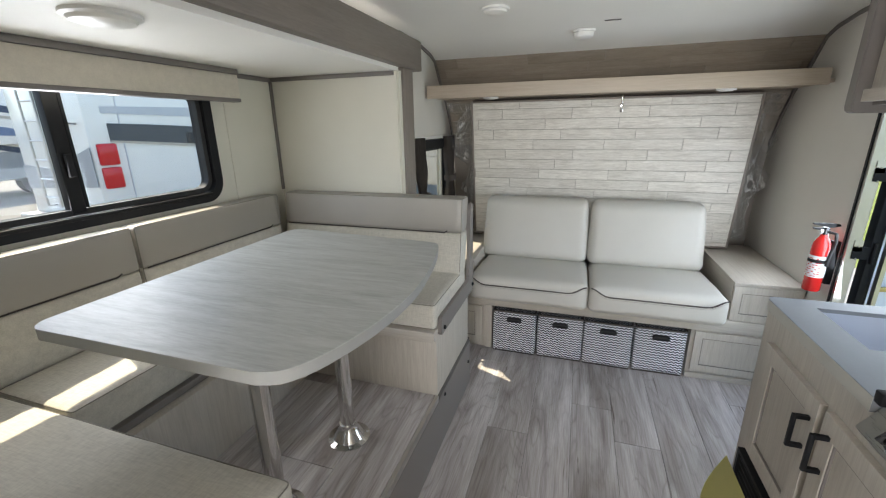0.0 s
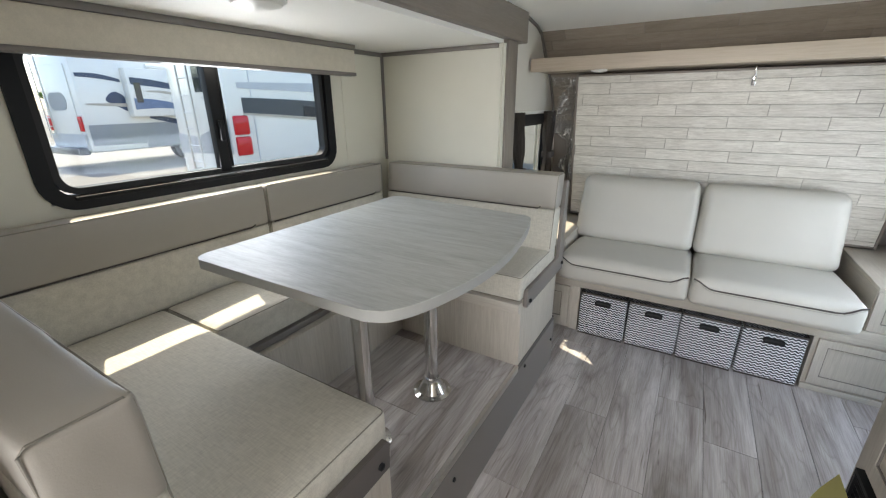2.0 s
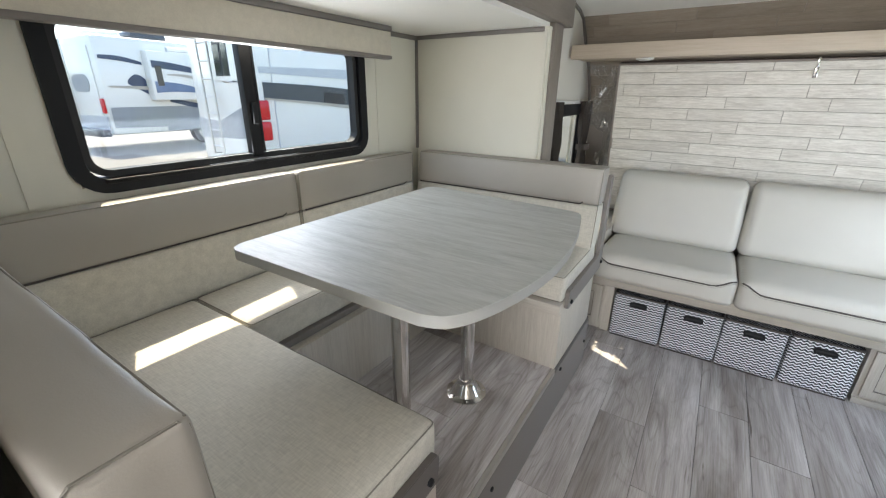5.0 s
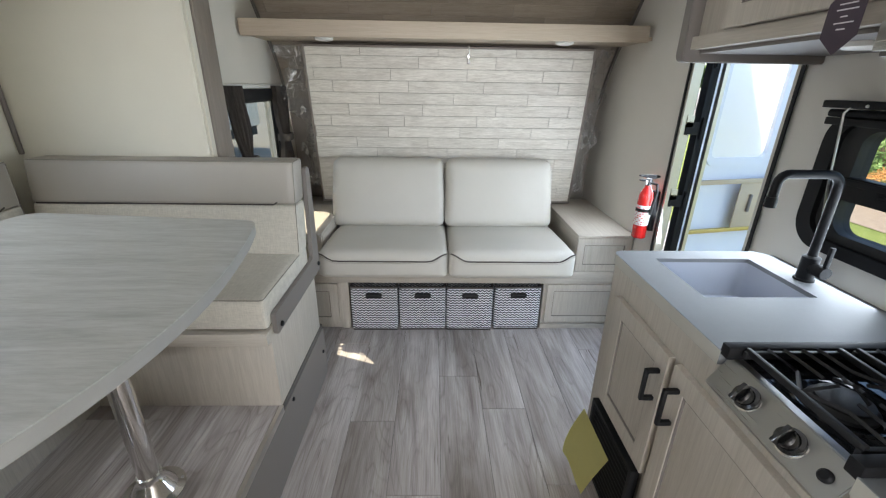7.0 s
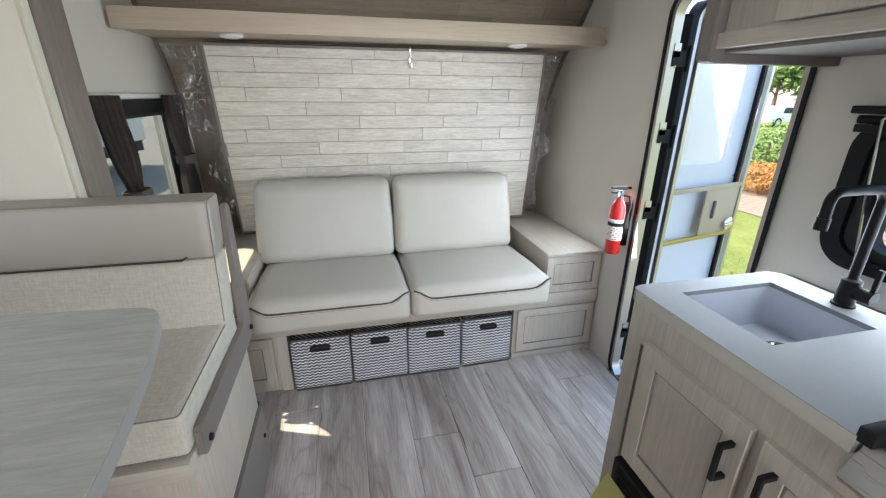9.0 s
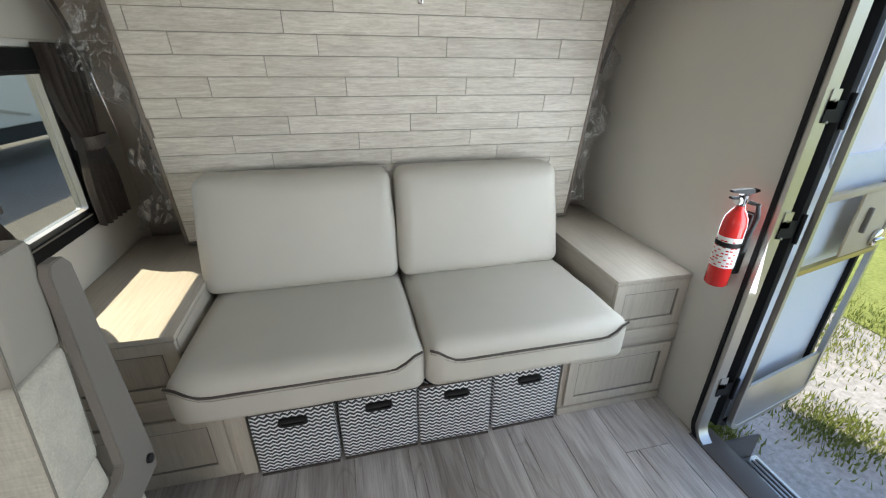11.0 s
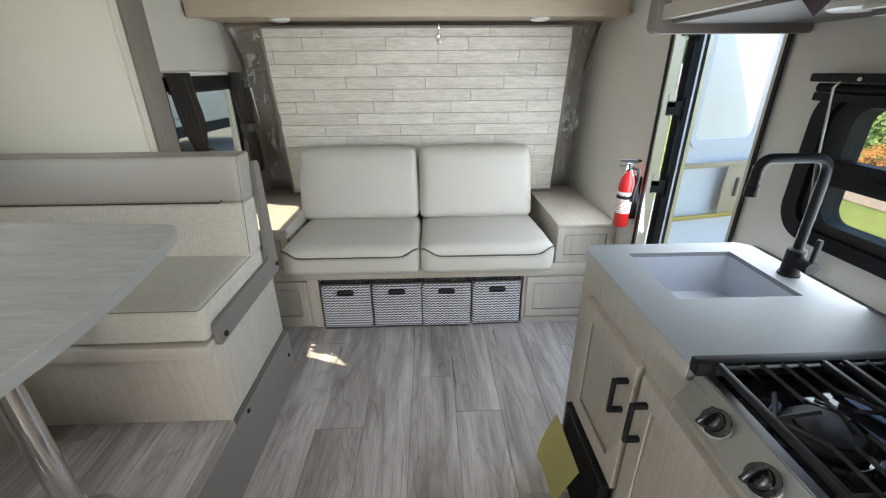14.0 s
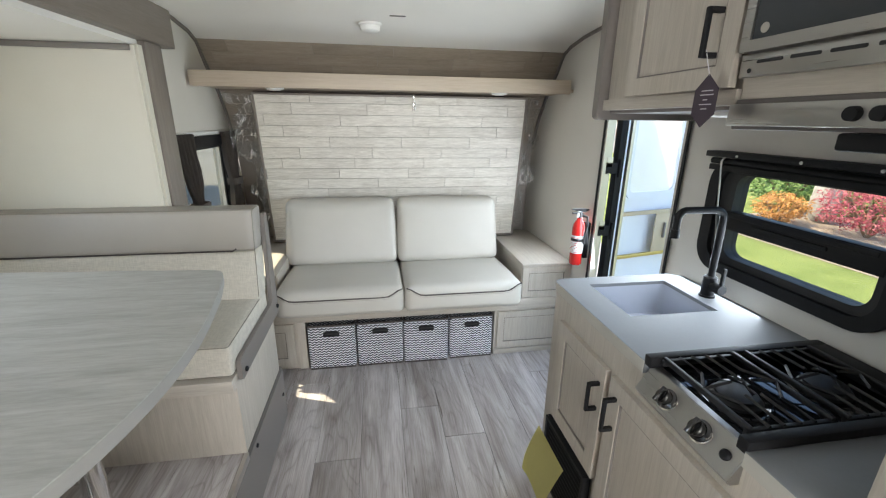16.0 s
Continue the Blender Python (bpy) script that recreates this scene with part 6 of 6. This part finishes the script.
def ladder(v, S, w0, z0, z1):
    bm = bmesh.new()
    for w in (w0, w0 + 0.42):
        add_tube(bm, [S.p(0.0, w, z1), S.p(-0.12, w, z1), S.p(-0.12, w, z0), S.p(0.0, w, z0)], 0.018, 6)
    z = z0 + 0.15
    while z < z1:
        add_tube(bm, [S.p(-0.12, w0, z), S.p(-0.12, w0 + 0.42, z)], 0.016, 6)
        z += 0.3
    part("ladder", bm, "alu", v)


# the near white motorhome, rear corner and long side
S = Side((-5.5, 5.36, GZ), (0.1, 0.995, 0), (-0.995, 0.1, 0))
v = thing("motorhome", (-5.5, 5.36, GZ), "large white motorhome with dark swooshes and red tail lamps", "motorhome")
part("body", S.solid(0, 0, 0.72, 10.8, 2.15, 3.75, 0.08), "white_paint", v)
part("skirt", S.solid(0.25, 0.06, 0.45, 10.6, 2.08, 0.74), "rubber", v)
part("upper_band", S.plate(sweep(0.25, 10.5, 2.45, 2.15, 0.10, 0.35, 0.3, 0.08)), "stripe_light", v)
part("swoosh", S.plate(sweep(0.30, 6.5, 2.12, 1.25, 0.26, 0.55, 0.25, 0.14), -0.016, 0.0), "stripe_dark", v, "dark swoosh")
part("swoosh_line", S.plate(sweep(0.30, 7.5, 1.98, 0.90, 0.03, 0.10, 0.05, 0.16), -0.02, 0.0), "stripe_tan", v, "thin tan stripe")
part("swoosh", S.plate(sweep(4.6, 10.4, 2.35, 1.5, 0.2, 0.7, 0.1, 0.1), -0.021, 0.0), "stripe_grey", v, "grey swoosh")
part("swoosh", S.plate(sweep(5.4, 10.4, 1.75, 2.35, 0.05, 0.25, 0.3, -0.1), -0.024, 0.0), "stripe_navy", v, "dark blue-grey swoosh")
for a in (1.55, 2.15, 3.3, 6.0):
    part("window", S.plate([(a, 1.90), (a + 0.5, 1.86), (a + 0.5, 2.06), (a, 2.10)], -0.026, 0.0), "dark_glass", v)
part("seam", S.solid(0.48, -0.014, 0.75, 0.495, 0.0, 3.6), "stripe_light", v)
for z in (1.26, 1.62):
    part("tail_lamp", S.solid(0.08, -0.05, z, 0.36, 0.02, z + 0.33, 0.03), "tail_red", v, "red tail lamp")
part("reflector", S.solid(0.95, -0.018, 0.92, 1.1, 0.0, 0.97), "tail_red", v)
part("reflector", S.solid(0.78, -0.018, 0.92, 0.94, 0.0, 0.97), "label", v)
part("lower_line", S.plate(sweep(0.9, 3.4, 0.93, 0.93, 0.02, 0.04, 0.02, -0.03), -0.015, 0.0), "stripe_grey", v)
part("rear_window", S.plate([(0.5, 2.35), (1.0, 2.35), (1.0, 2.95), (0.5, 2.95)], -0.015, 0.0, rear=True), "dark_glass", v)
part("rear_swoosh", S.plate([(0.0, 1.3), (0.0, 1.9), (1.2, 1.55), (2.1, 1.6), (2.1, 1.2)], -0.012, 0.0, rear=True), "stripe_grey", v)
part("marker_lamp", S.plate([(0.55, 3.25), (0.85, 3.25), (0.85, 3.30), (0.55, 3.30)], -0.03, 0.0, rear=True), "tail_red", v)
part("bumper", S.solid(-0.25, 0.05, 0.62, 0.0, 2.1, 0.80, 0.03), "alu", v)
ladder(v, S, 0.95, 0.95, 3.75)
part("handle_bar", tube([S.p(0, 0.2, 2.25), S.p(-0.1, 0.2, 2.25), S.p(-0.1, 0.6, 2.25), S.p(0, 0.6, 2.25)], 0.02, 6), "alu", v)
part("hatch_latch", S.solid(4.35, -0.016, 1.1, 4.45, 0.0, 1.17), "stripe_grey", v)
for a in (4.0, 5.2):
    part("hatch_seam", S.solid(a, -0.013, 0.75, a + 0.015, 0.0, 1.4), "stripe_grey", v)
wheel(v, S, 3.3, 0.45)

# the farther motorhome
S = Side((-16.8, 7.2, GZ), (-0.08, 0.997, 0), (-0.997, -0.08, 0))
v = thing("motorhome", (-16.8, 7.2, GZ), "white class A motorhome with blue-grey swooshes across the lot", "motorhome")
part("body", S.solid(0, 0, 0.55, 11.0, 2.5, 3.85, 0.15), "white_paint", v)
part("rear_cap", S.solid(-0.04, 0.3, 0.9, 0.0, 2.2, 3.5, 0.02), "white_paint", v)
part("awning_roll", cyl(S.p(2.4, -0.08, 3.55), S.p(10.0, -0.08, 3.55), 0.09, n=10), "white", v)
part("air_conditioner", S.solid(1.7, 0.8, 3.85, 3.0, 1.7, 4.15, 0.08), "stripe_dark", v)
part("air_conditioner", S.solid(0.4, 0.8, 3.85, 1.4, 1.7, 4.05, 0.08), "white", v)
part("slide_box", S.solid(1.5, -0.35, 1.75, 3.85, 0.0, 3.45, 0.03), "white_paint", v)
T = Side(S.p(0, -0.35, 0), S.u, S.w)
part("lower_stripe", S.plate(sweep(0.1, 10.9, 1.15, 1.15, 0.7, 0.9, 0.7, -0.03)), "stripe_grey", v)
part("swoosh", S.plate(sweep(0.1, 1.45, 3.15, 3.0, 0.12, 0.2, 0.1, 0.05), -0.016), "stripe_navy", v)
part("swoosh", S.plate(sweep(0.85, 1.48, 2.35, 2.2, 0.1, 0.7, 0.5, 0.1), -0.016), "stripe_navy", v)
part("swoosh", S.plate(sweep(0.2, 9.0, 2.2, 1.2, 0.06, 0.3, 0.2, 0.25), -0.018), "stripe_tan", v)
part("swoosh", T.plate(sweep(1.6, 3.8, 3.0, 2.7, 0.25, 0.28, 0.12, 0.05)), "stripe_navy", v)
part("swoosh", T.plate(sweep(1.6, 3.8, 2.2, 1.95, 0.4, 0.3, 0.08, 0.1)), "stripe_blue", v)
part("swoosh", T.plate(sweep(2.1, 3.8, 2.65, 2.35, 0.05, 0.15, 0.05, 0.1)), "stripe_tan", v)
part("slide_window", T.plate([(1.7, 2.25), (1.92, 2.25), (1.92, 2.95), (1.7, 2.95)], -0.02), "dark_glass", v)
part("swoosh", S.plate(sweep(2.2, 6.0, 1.75, 1.2, 0.15, 0.3, 0.05, -0.1), -0.02), "stripe_navy", v)
part("compartment", S.plate([(1.9, 0.6), (3.3, 0.6), (3.3, 1.25), (1.9, 1.25)], -0.022), "stripe_grey", v)
part("rear_logo", S.plate(round_rect(0.7, 2.0, 1.9, 2.6, 0.29, 6), -0.055, 0.0, rear=True), "stripe_grey", v)
part("rear_lower", S.plate([(0.1, 0.65), (2.4, 0.65), (2.4, 1.2), (0.1, 1.2)], -0.055, 0.0, rear=True), "stripe_light", v)
part("tail_lamp", S.solid(-0.05, 0.1, 1.3, 0.02, 0.3, 1.8, 0.01), "tail_red", v)
part("tail_lamp", S.solid(-0.05, 2.2, 1.3, 0.02, 2.4, 1.8, 0.01), "tail_red", v)
part("bumper", S.solid(-0.35, 0.1, 0.5, 0.0, 2.4, 0.75, 0.04), "stripe_dark", v)
ladder(v, S, 1.9, 1.0, 3.85)
wheel(v, S, 3.45, 0.52)
wheel(v, S, 9.4, 0.52)
# more trailers, a truck and a fence far across the lot
for i, (x, y, L, H, lab) in enumerate(((-34, 2.5, 8, 3.1, "white"), (-38, -8, 9, 3.3, "white"), (-30, 30, 10, 3.4, "white"))):
    S = Side((x, y, GZ), (0.2, 1, 0), (-1, 0.2, 0))
    v = thing("travel_trailer", (x, y, GZ), "white travel trailer parked far across the lot", "trailer", "far trailers")
    part("body", S.solid(0, 0, 0.55, L, 2.4, H, 0.2), "white_paint", v)
    part("stripe", S.plate(sweep(0.3, L - 0.3, 1.5, 1.4, 0.3, 0.5, 0.2, 0.2)), "stripe_grey", v)
    part("window", S.plate([(1.5, 1.8), (2.6, 1.8), (2.6, 2.4), (1.5, 2.4)], -0.02), "dark_glass", v)
    wheel(v, S, L * 0.55, 0.36)
for i in range(10):
    tree(-62 + rr.uniform(-6, 6), -26 + i * 12.0, rr.uniform(5, 8), rr.uniform(3.5, 5), 300 + i, 900)
# tufts of grass in the gravel and along the lawn's edge
rnd = random.Random(4)
V, F = [], []
for i in range(11000):
    cxy = rnd.choice(((3.45, 3.75, 0.22), (3.8, 4.3, 0.25), (4.3, 4.9, 0.4), (4.2, 3.6, 0.3), (4.9, 4.4, 0.5), (4.5, 3.0, 0.4), (5.3, 5.2, 0.6), (5.7, 4.2, 0.7), (5.5, 3.2, 0.5), (5.6, 6.2, 0.6)))
    x, y = rnd.gauss(cxy[0], cxy[2] * 0.5), rnd.gauss(cxy[1], cxy[2] * 0.5)
    a, h, w = rnd.uniform(0, 6.28), rnd.uniform(0.02, 0.07), 0.006
    n0 = len(V)
    V += [(x - w * math.cos(a), y - w * math.sin(a), 0), (x + w * math.cos(a), y + w * math.sin(a), 0), (x + rnd.uniform(-0.02, 0.02), y + rnd.uniform(-0.02, 0.02), h)]
    F.append((n0, n0 + 1, n0 + 2))
me = bpy.data.meshes.new("grass_tufts")
me.from_pydata(V, [], F)
me.materials.append(M["grass"])
ob = new("grass_tufts", me)
ob.location = (0, 0, GZ)
tagged(ob, "sparse tufts of grass growing in the gravel", "grass", kind="stuff")

# ---- planks ----
PLW = 0.2085
mesh_cache = {}


def plank_piece(parent, x0, y0, x1, y1, z, th, mat):
    key = (round(x1 - x0, 3), round(y1 - y0, 3), mat)
    if key not in mesh_cache:
        bm = bmesh.new()
        w, l, c = x1 - x0, y1 - y0, 0.0012
        lo = [bm.verts.new(p) for p in ((0, 0, -th), (w, 0, -th), (w, l, -th), (0, l, -th))]
        mi = [bm.verts.new(p) for p in ((0, 0, -c), (w, 0, -c), (w, l, -c), (0, l, -c))]
        hi = [bm.verts.new(p) for p in ((c, c, 0), (w - c, c, 0), (w - c, l - c, 0), (c, l - c, 0))]
        for A, B in ((lo, mi), (mi, hi)):
            for i in range(4):
                bm.faces.new((A[i], A[(i + 1) % 4], B[(i + 1) % 4], B[i]))
        bm.faces.new(hi)
        me = bpy.data.meshes.new("plank")
        bm.to_mesh(me)
        bm.free()
        me.materials.append(M[mat])
        mesh_cache[key] = me
    ob = new("plank", mesh_cache[key])
    ob.parent = parent
    ob.location = Vector((x0, y0, z)) - Vector(parent.location)
    return ob


starts = [3.3, 2.2, 3.06, 3.37, 2.753, 2.38, 3.07, 2.83, 2.42, 2.62, 3.308, 2.95, 2.7]
G = 0.0008
for i in range(12):
    xa = 1.175 + (i - 4) * PLW
    xb = xa + PLW
    xa, xb = max(xa, XL), min(xb, XR)
    if xb - xa < 0.02:
        continue
    y = starts[i] - 1.22 * 5
    while y < 4.0:
        a, c = max(y, YB), min(y + 1.22, 4.0)
        if c - a > 0.03:
            plank_piece(floor, xa + G, a + G, xb - G, c - G, 0.0, 0.0035, "plank")
        y += 1.22
# slide-out floor planks
for i in range(5):
    xa = 0.985 - (i + 1) * 0.23
    y = SY0 - 0.6 + (i * 0.45) % 1.1
    while y < SY1:
        a, c = max(y, SY0 - 0.03), min(y + 1.22, SY1 + 0.0)
        if c - a > 0.03:
            plank_piece(sfloor, max(xa, SX) + G, a + G, min(xa + 0.23, 0.974) - G, c - G, SZ0, 0.0035, "plank")
        y += 1.22


def clad(parent, o, u, v, n, w, rows, length, mat, th=0.003, joint=0.0015):
    """Rows of planks on a slab, each plank an object of its own; rows: bottom, top and where the first joint is."""
    rot = Matrix((u, v, n)).transposed().to_4x4()
    for lo_z, hi_z, first in rows:
        x = first - length * math.ceil(first / length)
        while x < w:
            a, c = max(0.0, x), min(w, x + length)
            if c - a > 0.012:
                key = (round(c - a, 3), round(hi_z - lo_z, 3), mat)
                if key not in mesh_cache:
                    bm = bmesh.new()
                    W, H, e = c - a - joint, hi_z - lo_z - joint, 0.0008
                    lo = [bm.verts.new(p) for p in ((0, 0, 0), (W, 0, 0), (W, H, 0), (0, H, 0))]
                    hi = [bm.verts.new(p) for p in ((e, e, th), (W - e, e, th), (W - e, H - e, th), (e, H - e, th))]
                    for i in range(4):
                        bm.faces.new((lo[i], lo[(i + 1) % 4], hi[(i + 1) % 4], hi[i]))
                    bm.faces.new(hi)
                    me = bpy.data.meshes.new("plank")
                    bm.to_mesh(me)
                    bm.free()
                    me.materials.append(M[mat])
                    mesh_cache[key] = me
                ob = new("plank", mesh_cache[key])
                ob.parent = parent
                ob.matrix_local = Matrix.Translation(Vector(o) + u * (a + joint / 2) + v * (lo_z + joint / 2) - Vector(parent.location)) @ rot
            x += length


firsts = [0.341, 0.219, 0.04, 0.152, 0.446, 0.242, 0.119, 0.008, 0.277, 0.41, 0.20, 0.33, 0.09, 0.25, 0.38]
rows, b0 = [], PH
for i, f in enumerate(firsts):
    b_lo = max(0.0, PH - 0.047 - 0.0722 * i)
    if b0 - b_lo > 0.005:
        rows.append((b_lo, b0, f))
    b0 = b_lo
clad(bed, PA - PN * 0.003, PU, PV, PN, PW, rows, 0.4865, "panel", 0.004)
for (y0, z0), (y1, z1) in zip(SLOPE[1:5], SLOPE[0:4]):
    lo, hi = Vector((XL + 0.013, y0, z0)), Vector((XL + 0.013, y1, z1))
    vv = (hi - lo)
    H = vv.length
    vv.normalize()
    nn = Vector((1, 0, 0)).cross(vv)
    k = int(y0 * 1000)
    clad(front, lo + nn * 0.0005, Vector((1, 0, 0)), vv, nn, XR - XL - 0.026, [(0, H / 2, (k * 0.37) % 0.5), (H / 2, H, (k * 0.61) % 0.5)], 0.4865, "slope", 0.003)
